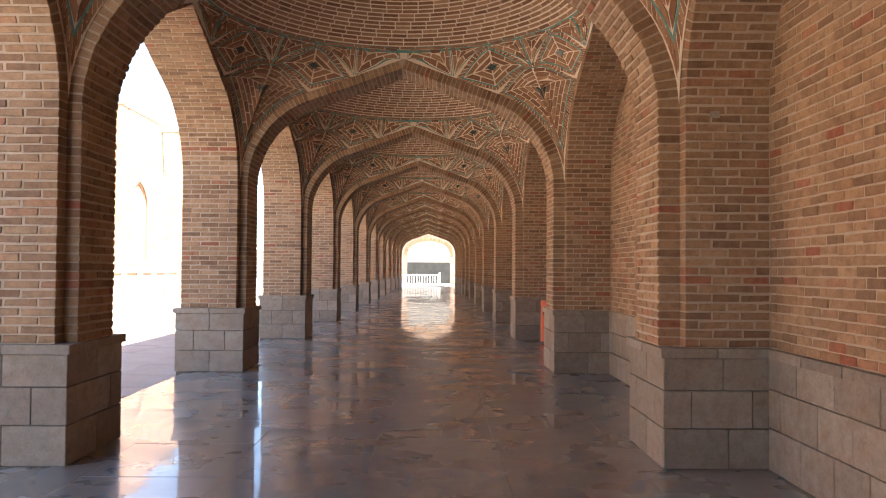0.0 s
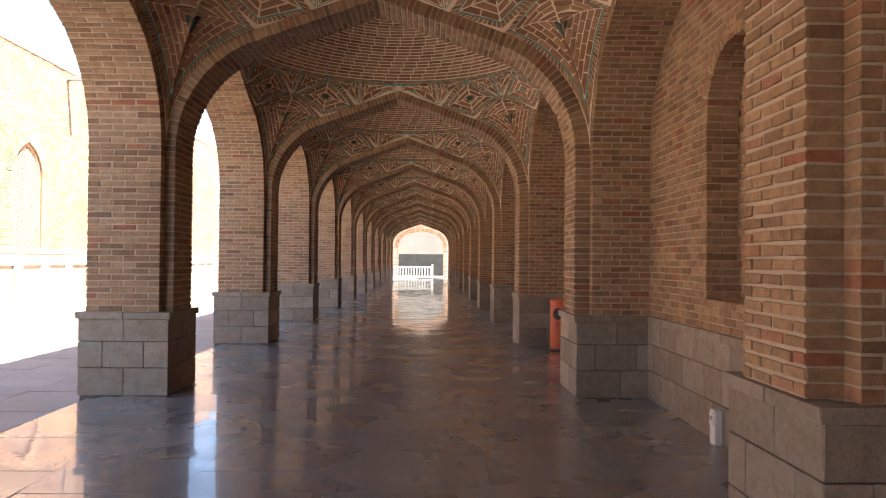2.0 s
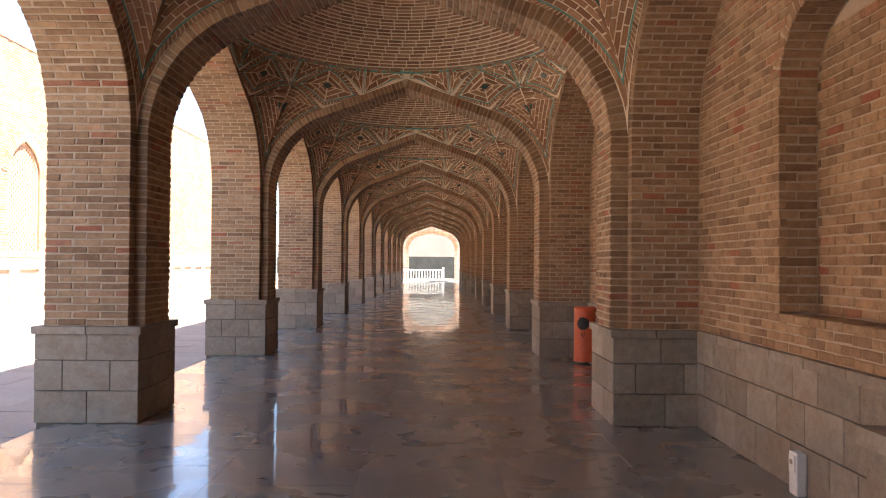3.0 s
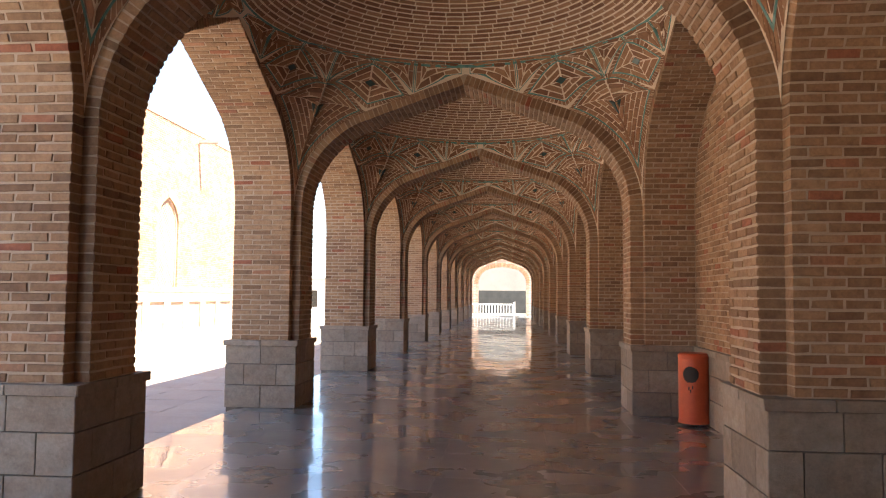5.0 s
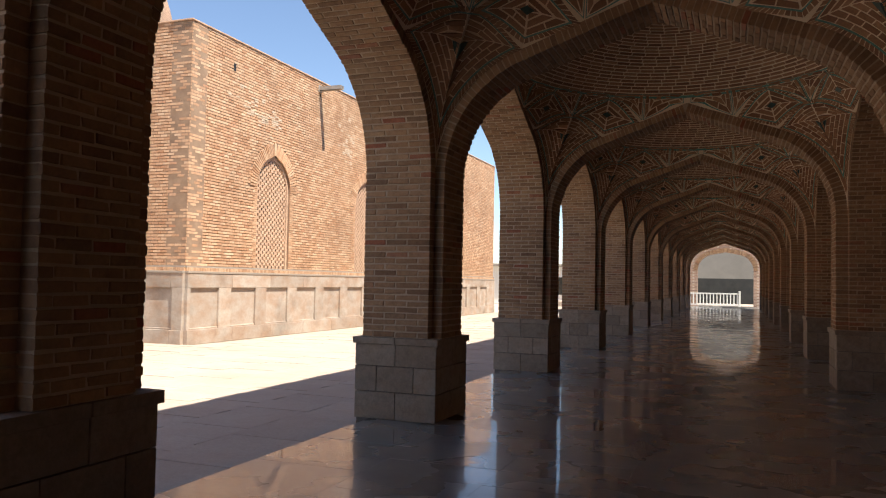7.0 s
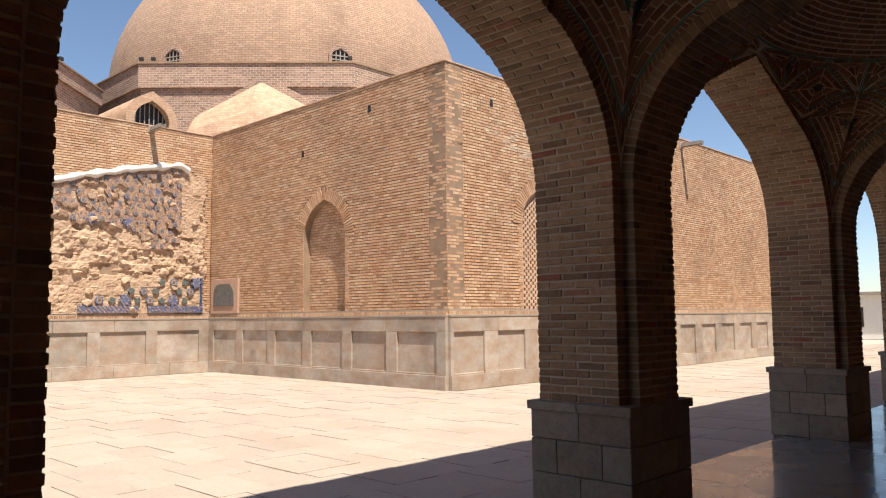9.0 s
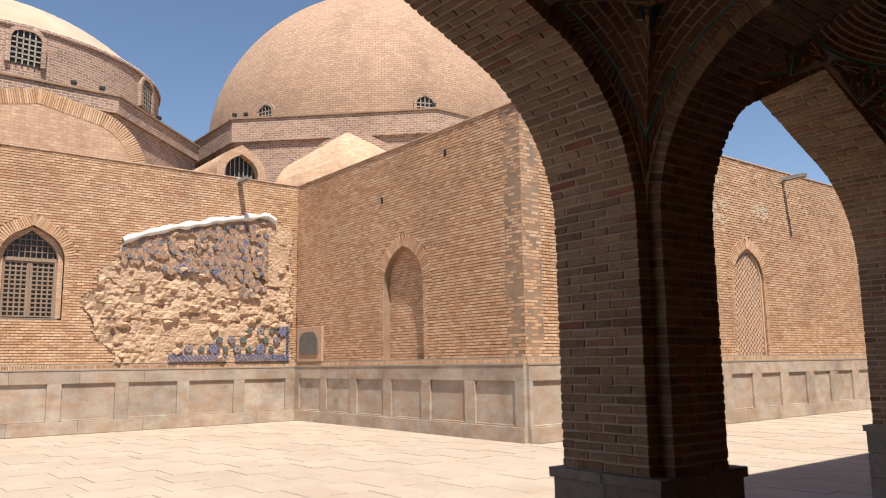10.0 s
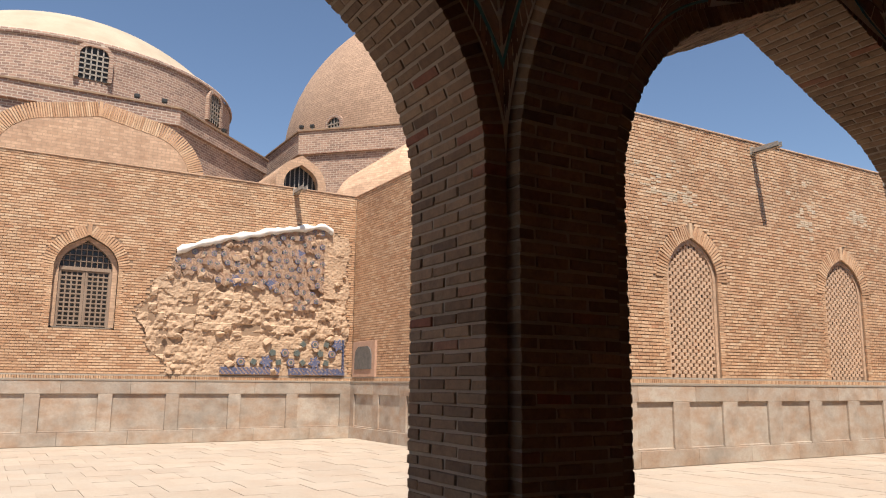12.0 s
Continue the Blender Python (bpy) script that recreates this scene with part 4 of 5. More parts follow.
fw, wall_w = brick_wall("wall_courtyard_west", "sunlit brick wall with a window and a stripped rubble patch", (WX, WS, 0), (0, 1, 0), (1, 0, 0), NY - WS,
                        [(WIN_A, 3.25)], [(NY - WS - 0.5 - 1.66 - 2.1 * i, NY - WS - 0.5 - 2.1 * i) for i in range(22)][::-1], rings=[(WIN_A, 0.38)], seed=23,
                        keep_also=lambda a, z: ~in_ruin(a, z))
tagged(new("window_arch", joined_mesh("window_arch", np.concatenate([voussoirs(fw, WIN_A, 0.35, 0.38, seed=9), jambs(fw, WIN_A, 3.25)]), court_brick, False)), kind="stuff").parent = wall_w


def reveal(f, arch, sill, deep, parent, mat):
    """The sides of a deep opening, as a lining."""
    bm = bmesh.new()
    pts = [(arch.c - arch.h, sill)] + arch.outline(sill, 0.0)[1:-1] + [(arch.c + arch.h, sill)]
    for a, b in zip(pts, pts[1:] + pts[:1]):
        bm.faces.new([bm.verts.new(f.at(p[0], p[1], d)) for p, d in ((a, 0), (b, 0), (b, -deep), (a, -deep))])
    part("reveal", bm, mat, parent)


reveal(fw, WIN_A, 3.25, 0.4, wall_w, far_brick)


def wooden_window(f, c, sill, half, spring, rise):
    win = tagged(new("window_3", None), "weathered wooden lattice window in a brick arch", "window", "", "structure")
    win.location = Vector(f.at(c, sill, -0.3))
    g = Frame2((0, 0, 0), f.a, f.n)

    def bar(name, a0, a1, z0, z1, d0=-0.03, d1=0.03, parent=win, mat=wood):
        bm = bmesh.new()
        oriented_box(bm, g, a0, a1, z0, z1, d0, d1, 0.006)
        return part(name, bm, mat, parent)
    h = spring - sill
    for s in (-1, 1):
        bar("frame_post", s * half - 0.05, s * half + 0.05, 0, h, -0.05, 0.06)
    bar("transom", -half, half, h - 0.05, h + 0.07, -0.05, 0.07)
    bar("window_sill", -half - 0.1, half + 0.1, -0.08, 0.0, -0.1, 0.14, mat=stone_single)
    for s in (-1, 1):
        leaf = bar("leaf", s * 0.035 - 0.03, s * 0.035 + 0.03, 0.03, h - 0.05, -0.02, 0.045)
        lo, hi = (0.07, half - 0.05) if s > 0 else (-half + 0.05, -0.07)
        for i in range(5):
            a = lo + (hi - lo) * i / 4
            bar("lattice_bar", a - 0.024, a + 0.024, 0.06, h - 0.08, -0.02, 0.02, leaf)
        for i in range(13):
            z = 0.06 + (h - 0.14) * i / 12
            bar("lattice_bar", lo, hi, z - 0.024, z + 0.024, -0.015, 0.025, leaf)
    bm = bmesh.new()
    o_arch, i_arch = Arch(0, half + 0.21, h - 0.02, rise + 0.12, half + 0.2), Arch(0, half + 0.03, h - 0.02, rise, half + 0.02)
    ring_o, ring_i = o_arch.outline(0.0), i_arch.outline(0.0)
    for j in range(len(ring_o) - 1):
        vs = [bm.verts.new(g.at(p[0], p[1], d)) for d in (-0.06, 0.13) for p in (ring_o[j], ring_o[j + 1], ring_i[j + 1], ring_i[j])]
        for fc in ((4, 5, 6, 7), (2, 3, 7, 6)):
            bm.faces.new([vs[t] for t in fc])
    part("brick_lining", bm, far_brick, win, "stepped brick lining of the opening")
    arch = Arch(0, half + 0.03, h + 0.05, rise, half * 0.75)
    for i in range(-4, 5):
        a = i * half / 4.6
        bar("fanlight_bar", a - 0.012, a + 0.012, h + 0.07, float(arch.z(a, -0.03)))
    for i in range(1, 5):
        z = h + 0.07 + i * 0.2
        w = half * math.sqrt(max(0.02, 1 - ((z - h) / (rise + 0.05)) ** 2))
        bar("fanlight_bar", -w, w, z - 0.012, z + 0.012)
    bm = bmesh.new()
    prism = [(p[0] * 1.0, p[1]) for p in arch.outline(0.0, 0.0)]
    vs = [bm.verts.new(g.at(p[0], p[1], -0.05)) for p in prism]
    bm.faces.new(vs)
    part("pane", bm, dusty_glass, win, "dusty dark glass")
    return win


dusty_glass = plain_material("dusty glass", (0.03, 0.028, 0.025), (0.07, 0.062, 0.05), 0.25, 3, 0)
wooden_window(fw, WIN_A.c, 3.3, 0.78, 5.2, 1.0)

# the stripped patch: rubble, broken tile mosaic, white plaster along its head
mosaic_blue = plain_material("blue tile", (0.035, 0.05, 0.15), (0.22, 0.23, 0.30), 0.3, 26, 0.2, 90)
mosaic_dark = plain_material("dark tile", (0.06, 0.085, 0.08), (0.17, 0.18, 0.165), 0.35, 20, 0.2)
buff_tile = piece_material("buff tile", ((0, (0.44, 0.27, 0.18)), (1, (0.60, 0.42, 0.30))), False, 0.2)
rubble = plain_material("rubble", (0.38, 0.25, 0.16), (0.55, 0.385, 0.26), 0.95, 2.2, 0.8, 22)
bm = bmesh.new()
na, nz = 210, 156
grid = {}
for i in range(na + 1):
    for j in range(nz + 1):
        a, z = 19.3 - WS + 8.05 * i / na, 1.82 + 5.9 * j / nz
        if not in_ruin(a, z):
            continue
        n1 = noise.noise(Vector((a * 1.3, z * 1.3, 3.1)))
        n2 = noise.cell(Vector((a * 3.1 + 0.4 * n1, z * 3.6, 0.5)))
        n3 = noise.noise(Vector((a * 7, z * 7, 1.7)))
        n4 = noise.noise(Vector((a * 15, z * 15, 6.1)))
        smooth = 0.3 if (z < 3.2 and a > 22 - WS) or z > 4.7 + 0.4 * math.sin(a * 2) else 1.0
        grid[i, j] = bm.verts.new(fw.at(a, z, 0.04 + smooth * (0.09 * n1 + 0.055 * n2 + 0.05 * n3) + 0.02 * n4))
for i, j in list(grid):
    q = [grid.get(t) for t in ((i, j), (i + 1, j), (i + 1, j + 1), (i, j + 1))]
    if all(q):
        bm.faces.new(q)
ruin = tagged(part("rubble_patch", bm, rubble, None), "stripped wall patch of rubble with broken blue tile mosaic", "wall patch", "", "structure")
rng = np.random.RandomState(31)
lumps = bmesh.new()
for i in range(70):
    a, z = rng.uniform(19.6, 27.1) - WS, rng.uniform(1.95, 7.3)
    if not in_ruin(a, z + 0.12) or not in_ruin(a - 0.12, z):
        continue
    s = rng.uniform(0.06, 0.15)
    geo = bmesh.ops.create_icosphere(lumps, subdivisions=1, radius=1, matrix=Matrix.LocRotScale(Vector(fw.at(a, z, 0.08)), Euler((rng.uniform(-0.5, 0.5), 0, 0)), (s * 0.75, s * 1.3, s * 0.9)))
    for v in geo["verts"]:
        v.co += Vector(rng.uniform(-1, 1, 3)) * s * 0.3
part("rubble_stones", lumps, rubble, ruin)["kind"] = "stuff"
class Tiles:
    """Many-sided tiles set into the stripped wall, gathered into one mesh."""
    def __init__(self):
        self.v, self.f = [], []

    def add(self, a, z, d, radii, turn, thick=0.12):
        k, n = len(self.v), len(radii)
        for dd in (d - thick, d):
            for i, q in enumerate(radii):
                t = turn + 2 * math.pi * i / n
                self.v.append(fw.at(a + q * math.cos(t), z + q * math.sin(t), dd))
        self.f.append([k + n + i for i in range(n)])
        self.f += [[k + i, k + (i + 1) % n, k + n + (i + 1) % n, k + n + i] for i in range(n)]

    def strip(self, a, z, d, half_l, half_w, turn):
        c, w, k = math.cos(turn), math.sin(turn), len(self.v)
        for dd in (d - 0.1, d):
            for x, y in ((-half_l, -half_w), (half_l, -half_w), (half_l, half_w), (-half_l, half_w)):
                self.v.append(fw.at(a + x * c - y * w, z + x * w + y * c, dd))
        self.f += [[k + 4, k + 5, k + 6, k + 7]] + [[k + i, k + (i + 1) % 4, k + 4 + (i + 1) % 4, k + 4 + i] for i in range(4)]


def mosaic_at(a, z):
    """Where the tile mosaic of the wall has held."""
    g = noise.noise(Vector((a * 0.9, z * 0.9, 8.0)))
    low = 4.35 + 0.16 * (26 - WS - a) + 0.7 * g
    held = noise.noise(Vector((a * 2.3, z * 2.3, 2.0))) > -0.28
    return low < z < float(ruin_top(a)) - 0.12 and 20.7 - WS < a < 26.15 - WS and held


blue, dark, straw = Tiles(), Tiles(), Tiles()
STEP = 0.34
for row in range(17):
    for col in range(20):
        a, z = 20.5 - WS + (col + 0.5 * (row % 2) + 0.12 * rng.normal()) * STEP, 3.4 + (row + 0.1 * rng.normal()) * STEP * 0.866
        d = 0.105 + 0.03 * noise.noise(Vector((a, z, 0)))
        if mosaic_at(a, z):
            rose = row % 4 == 2 and (col + row // 4) % 4 == 0 and noise.noise(Vector((a, z, 5.0))) > -0.2
            if rose:
                blue.add(a, z, d + 0.012, [0.25, 0.17] * 6, 0.2)
                for i in range(6):
                    straw.add(a + 0.16 * math.cos(i * 1.047), z + 0.16 * math.sin(i * 1.047), d + 0.02, [0.03] * 4, i)
            else:
                blue.add(a, z, d + 0.008, [0.092 + 0.02 * rng.rand()] * 6, 0.3 * rng.normal())
                straw.add(a, z, d + 0.013, [0.073] * 6, 0.1)
                dark.add(a, z, d + 0.018, [0.052] * 6, 0.2 * rng.normal())
        for i in range(3):
            t = i * math.pi / 3
            ca, cz = a + STEP / 2 * math.cos(t), z + STEP / 2 * math.sin(t)
            if mosaic_at(ca, cz) and rng.rand() < 0.85:
                for j in range(-2, 3):
                    straw.strip(ca + math.cos(t) * j * 0.036, cz + math.sin(t) * j * 0.036, d + 0.006 + 0.012 * rng.rand(), 0.10, 0.012, t + math.pi / 2)
# border of small tiles over the dado, and the larger figures above its end by the corner
for i in range(94):
    a = 22.5 - WS + i * 0.05
    if 24.6 < a + WS < 25.0:
        continue
    for j in range(5):
        (blue if (i + j) % 3 or rng.rand() < 0.3 else straw).add(a, 1.88 + j * 0.05, 0.11 + 0.006 * rng.rand(), [0.032] * 4, math.pi / 4)
for i in range(9):
    for j in range(3):
        a, z = 23.2 - WS + (i + 0.5 * (j % 2)) * 0.46, 2.3 + j * 0.34
        if a > 27.1 - WS or z > 2.25 + 0.9 * (a + WS - 22.6) / 3.4 or rng.rand() < 0.12:
            continue
        if (i + j) % 4 == 2:
            blue.add(a, z, 0.118, [0.25, 0.15] * 6, 0.2)
            for t in range(6):
                straw.add(a + 0.13 * math.cos(t * 1.047), z + 0.13 * math.sin(t * 1.047), 0.123, [0.028] * 4, t)
        elif (i + j) % 2:
            dark.add(a, z, 0.116, [0.13] * (4 if i % 2 else 5), 0.3 * i)
        else:
            blue.add(a, z, 0.114, [0.15] * 6, 0)
            straw.add(a, z, 0.118, [0.11] * 6, 0)
            dark.add(a, z, 0.122, [0.07] * 6, 0)
for i in range(26):
    blue.add(27.1 - WS, 1.9 + i * 0.05, 0.115, [0.05] * 4, math.pi / 4)
for name, lst, mt in (("blue_tiles", blue, mosaic_blue), ("dark_tiles", dark, mosaic_dark), ("mosaic_bricks", straw, buff_tile)):
    tagged(new(name, mesh_of(name, lst.v, lst.f, mt)), kind="stuff").parent = ruin
bm = bmesh.new()
prev = None
for i in range(61):
    a = 20.75 - WS + 5.75 * i / 60
    z = float(ruin_top(a)) + 0.09 * noise.noise(Vector((a * 1.9, 3, 0))) + 0.03 * noise.noise(Vector((a * 7, 3, 0)))
    w = 0.085 + 0.06 * noise.noise(Vector((a * 2.5, 0, 0)))
    ring = [bm.verts.new(fw.at(a, z + 0.01 + w * 1.5 * math.sin(t), 0.06 + 0.17 * math.cos(t) + 0.02 * noise.noise(Vector((a * 5, t, 0))))) for t in np.linspace(0, 2 * math.pi, 9)[:-1]]
    if prev:
        for t in range(8):
            bm.faces.new((prev[t], prev[(t + 1) % 8], ring[(t + 1) % 8], ring[t]))
    prev = ring
part("plaster_head", bm, plaster_white, ruin, "rough white plaster capping", True)

# carved plaque by the corner
plq = tagged(new("plaque", None), "carved pinkish stone plaque with a dark arched relief", "plaque")
plq.location = Vector(fn.at(1.17, 1.8, 0.0))
g = Frame2((0, 0, 0), fn.a, fn.n)
pink = plain_material("pink stone", (0.42, 0.25, 0.17), (0.52, 0.33, 0.24), 0.85, 6, 0.4)
bm = bmesh.new()
oriented_box(bm, g, -0.98, 0.98, 0.0, 1.32, -0.02, 0.08, 0.015)
part("slab", bm, pink, plq)
bm = bmesh.new()
prism_into(bm, [(a, z) for a, z in Arch(0, 0.72, 0.72, 0.36, 0.4).outline(0.28)], -0.11, -0.07, "xz")
part("relief", bm, dark_joint, plq, "dark carved relief")


# rain spouts of tin
def spout(at, out, parent=None):
    s = tagged(new("rain_spout", None), "weathered tin rain spout on a wall top", "rain spout", "rain spouts")
    s.location = Vector(at)
    f = Frame2((0, 0, 0), np.array((-out[1], out[0], 0.0)), out)
    bm = bmesh.new()
    oriented_box(bm, f, -0.09, 0.09, -0.06, -0.04, -0.1, 0.95)
    oriented_box(bm, f, -0.09, -0.075, -0.06, 0.1, -0.1, 0.95)
    oriented_box(bm, f, 0.075, 0.09, -0.06, 0.1, -0.1, 0.95)
    part("trough", bm, tin, s)
    bm = bmesh.new()
    oriented_box(bm, f, -0.12, 0.12, -0.1, 0.16, -0.08, 0.03, 0.01)
    part("collar", bm, tin, s)


for y in (34.75, 41.7):
    spout((EX, y, 8.55), (1, 0, 0))
spout((WX, 25.0, 8.7), (1, 0, 0))

# pale repair bricks high on the east wall, and put-log holes
pale = piece_material("pale brick", ((0, (0.62, 0.47, 0.32)), (1, (0.74, 0.6, 0.45))), False, 0.1)
out = []
for ca, cz, wa, wz in ((3.2, 7.1, 1.3, 0.5), (4.0, 6.75, 0.9, 0.25), (9.6, 7.0, 0.75, 0.85), (12.3, 7.2, 0.5, 0.4), (-0.1, 7.2, 0, 0)):
    for i in range(90):
        a, z = ca + rng.normal() * wa * 0.5, cz + rng.normal() * wz * 0.5
        zr = 1.80 + (round((z - 1.80) / 0.0671 - 0.5) + 0.5) * 0.0671
        if wa and noise.noise(Vector((a * 2.2, z * 2.2, 4))) > 0:
            out.append(placed(fe.at(round(a / 0.2) * 0.2, zr, 0.004 + 0.001 * rng.rand()), fe.a, (0, 0, 1), fe.n, 0.19, 0.05, 0.03))
tagged(new("repair_bricks", joined_mesh("repair_bricks", np.concatenate(out), pale, False)), kind="stuff").parent = wall_e
# solid black blocks in the wall face imitate the shade inside put-log holes
for f, a, z, w in ((fe, 2.0, 7.9, wall_e), (fn, 6.1, 7.1, wall_n), (fn, 9.6, 8.0, wall_n)):
    bm = bmesh.new()
    oriented_box(bm, f, a - 0.06, a + 0.06, z, z + 0.22, -0.05, 0.012)
    part("putlog_shade", bm, black, w)


# ---- the mosque above the walls ----
def lathe(profile, centre, seg, mat, name, parent, label="", smooth=True):
    bm = bmesh.new()
    rings = []
    for r, z in profile:
        if r < 1e-3:
            rings.append([bm.verts.new((centre[0], centre[1], z))])
        else:
            rings.append([bm.verts.new((centre[0] + r * math.cos(2 * math.pi * i / seg), centre[1] + r * math.sin(2 * math.pi * i / seg), z)) for i in range(seg)])
    for a, b in zip(rings[:-1], rings[1:]):
        for i in range(seg):
            q = [a[i], a[(i + 1) % seg], b[(i + 1) % seg], b[i]] if len(b) > 1 else [a[i], a[(i + 1) % seg], b[0]]
            bm.faces.new(q)
    return part(name, bm, mat, parent, label, smooth)


def octagon(c, inr, z0, z1, mat, name, parent, label="", skew=0.0):
    r = inr / math.cos(math.pi / 8)
    pts = [(c[0] + r * math.cos(math.pi / 8 + i * math.pi / 4), c[1] + r * math.sin(math.pi / 8 + i * math.pi / 4)) for i in range(8)]
    bm = bmesh.new()
    prism_into(bm, pts, z0, z1, "xy")
    return part(name, bm, mat, parent, label)


def small_window(parent, at, out, w, h):
    """A narrow arched window with a grille, set against a drum."""
    f = Frame2(at, np.array((-out[1], out[0], 0.0)), np.array((out[0], out[1], 0.0)))
    arch = Arch(0, w / 2, h * 0.72, h * 0.28, w * 0.35)

    def ring(o0, o1, d0, d1, mat, name, p):
        bm = bmesh.new()
        for (a, b), (c, d) in zip(zip(arch.outline(0, o0), arch.outline(0, o0)[1:]), zip(arch.outline(0, o1), arch.outline(0, o1)[1:])):
            vs = [bm.verts.new(f.at(q[0], q[1], e)) for e in (d0, d1) for q in (a, b, d, c)]
            for fc in ((4, 5, 6, 7), (0, 1, 5, 4), (3, 2, 6, 7)):
                bm.faces.new([vs[t] for t in fc])
        return part(name, bm, mat, p)
    win = ring(0, 0.16, -0.5, 0.10, drum_brick, "window", parent)
    bm = bmesh.new()
    bm.faces.new([bm.verts.new(f.at(p[0], p[1], 0.0)) for p in arch.outline(0, 0)])
    part("pane", bm, black, win)
    bm = bmesh.new()

    def bar(a0, a1, z0, z1):
        vs = [bm.verts.new(f.at(a, z, d)) for d in (0.01, 0.05) for a, z in ((a0, z0), (a1, z0), (a1, z1), (a0, z1))]
        for fc in ((4, 5, 6, 7), (0, 1, 5, 4), (1, 2, 6, 5), (2, 3, 7, 6), (3, 0, 4, 7)):
            bm.faces.new([vs[t] for t in fc])
    n = max(3, int(w / 0.2))
    for i in range(1, n):
        a = -w / 2 + w * i / n
        bar(a - 0.025, a + 0.025, 0, float(arch.z(a)))
    for i in range(1, int(h / 0.2)):
        z = i * 0.2
        ww = w / 2 if z < arch.s else w / 2 * math.sqrt(max(0.05, 1 - ((z - arch.s) / arch.rise) ** 2))
        bar(-ww, ww, z - 0.025, z + 0.025)
    part("grille", bm, tin, win)


MC, MR = np.array((-37.45, 38.9)), 10.3
mosque = tagged(new("mosque", None), "old brick mosque with a great dome behind the courtyard", "mosque")
mosque.location = (MC[0], MC[1], 0)


def local(c):
    return (c[0] - MC[0], c[1] - MC[1])


prof = [(MR, 13.0), (MR + 0.02, 13.7), (MR - 0.02, 14.5)]
for t in np.linspace(0.06, 1, 30):
    a = t * math.pi / 2
    prof.append((MR * math.cos(a) ** 1.12 if t < 1 else 0, 14.2 + 9.9 * math.sin(a)))
lathe(prof, (0, 0), 96, dome_brick, "great_dome", mosque, "large pointed brick dome")
base = octagon((0, 0), 11.6, 8.0, 12.1, drum_brick, "drum", mosque, "octagonal brick drum")
octagon((0, 0), 11.75, 12.1, 13.2, drum_brick, "parapet", mosque)
octagon((0, 0), 11.82, 13.2, 13.27, court_mortar, "drum_coping", mosque)
for ang in (-22, -68, 22, -112, 68):
    d = np.array((math.cos(radians(ang)), math.sin(radians(ang))))
    small_window(mosque, (*(d * (MR + 0.02)), 13.3), d, 0.85, 1.35)
# relieving arch and half vault on the drum's face towards the courtyard
diag = np.array((1, -1)) / math.sqrt(2)
side = np.array((1, 1)) / math.sqrt(2)
fd = Frame2((*(diag * 11.65), 0), (*side, 0), (*diag, 0))
ped = Arch(0.9, 3.1, 10.0, 2.2, 0.9)
bm = bmesh.new()
outer, inner = ped.outline(9.0, 0.35), ped.outline(9.0, 0.0)
for j in range(len(outer) - 1):
    vs = [bm.verts.new(fd.at(p[0], p[1], d)) for d in (-0.3, 0.14) for p in (outer[j], outer[j + 1], inner[j + 1], inner[j])]
    for fc in ((4, 5, 6, 7), (0, 1, 5, 4), (2, 3, 7, 6)):
        bm.faces.new([vs[t] for t in fc])
part("relieving_arch", bm, drum_brick, mosque, "arch of bricks on edge")
bm = bmesh.new()
top = [bm.verts.new(fd.at(p[0], p[1], 0.02)) for p in inner]
rings = [top]
for k in range(1, 9):
    a = k / 8 * math.pi / 2
    h = 0.2 + 0.8 * math.cos(a) ** 0.9 if k < 8 else 0.2
    rings.append([bm.verts.new(fd.at(ped.c + (p[0] - ped.c) * (0.99 - 0.12 * math.sin(a)), 8.0 + (p[1] - 8.0) * h, 3.1 * math.sin(a))) for p in inner])
for r0, r1 in zip(rings, rings[1:]):
    for j in range(len(r0) - 1):
        bm.faces.new((r0[j], r0[j + 1], r1[j + 1], r1[j]))
part("half_vault", bm, far_brick, mosque, "sloping pale brick half vault")

# the smaller dome, its drum and the gable arch over the west wall
SC, SR = np.array(local((-37.5, 17.4))), 7.5
octagon(SC, 8.55, 8.0, 11.3, side_brick, "side_drum", mosque, "octagonal brick drum")
octagon(SC, 8.7, 11.3, 11.95, side_brick, "side_parapet", mosque)
octagon(SC, 8.77, 11.95, 12.02, court_mortar, "side_coping", mosque)
lathe([(SR, 11.9), (SR, 14.35)], SC, 80, side_brick, "round_drum", mosque)
lathe([(SR + 0.06, 14.3), (SR + 0.1, 14.4), (SR + 0.05, 14.5), (SR - 0.1, 14.52)], SC, 80, side_brick, "drum_cornice", mosque)
prof = []
CAP_R, CAP_H = SR - 0.2, 3.3
CAP_S = (CAP_R ** 2 + CAP_H ** 2) / (2 * CAP_H)
for t in np.linspace(1, 0, 22):
    prof.append((CAP_R * t, 14.42 + math.sqrt(CAP_S ** 2 - (CAP_R * t) ** 2) - CAP_S + CAP_H))
lathe(prof, SC, 80, dome_render, "side_dome", mosque, "low dome with pale weathered render")
for ang in (4, -42, 50):
    d = np.array((math.cos(radians(ang)), math.sin(radians(ang))))
    small_window(mosque, (*(SC + d * (SR + 0.02)), 12.9), d, 1.05, 1.3)
fg = Frame2((*local((-27.75, 17.6)), 0), (0, 1, 0), (1, 0, 0))
gable = Arch(0.5, 3.2, 8.75, 2.05, 1.7)
bm = bmesh.new()
line = gable.outline(8.0, 0)
vs = [[bm.verts.new(fg.at(p[0], p[1], d)) for p in line] for d in (0, -3.2)]
bm.faces.new(vs[0])
for j in range(len(line) - 1):
    bm.faces.new((vs[0][j], vs[0][j + 1], vs[1][j + 1], vs[1][j]))
part("gable", bm, far_brick, mosque, "gable end of a brick vault")
vo = voussoirs(fg, gable, 0.12, 0.55, 0.0, 4, 0.012)
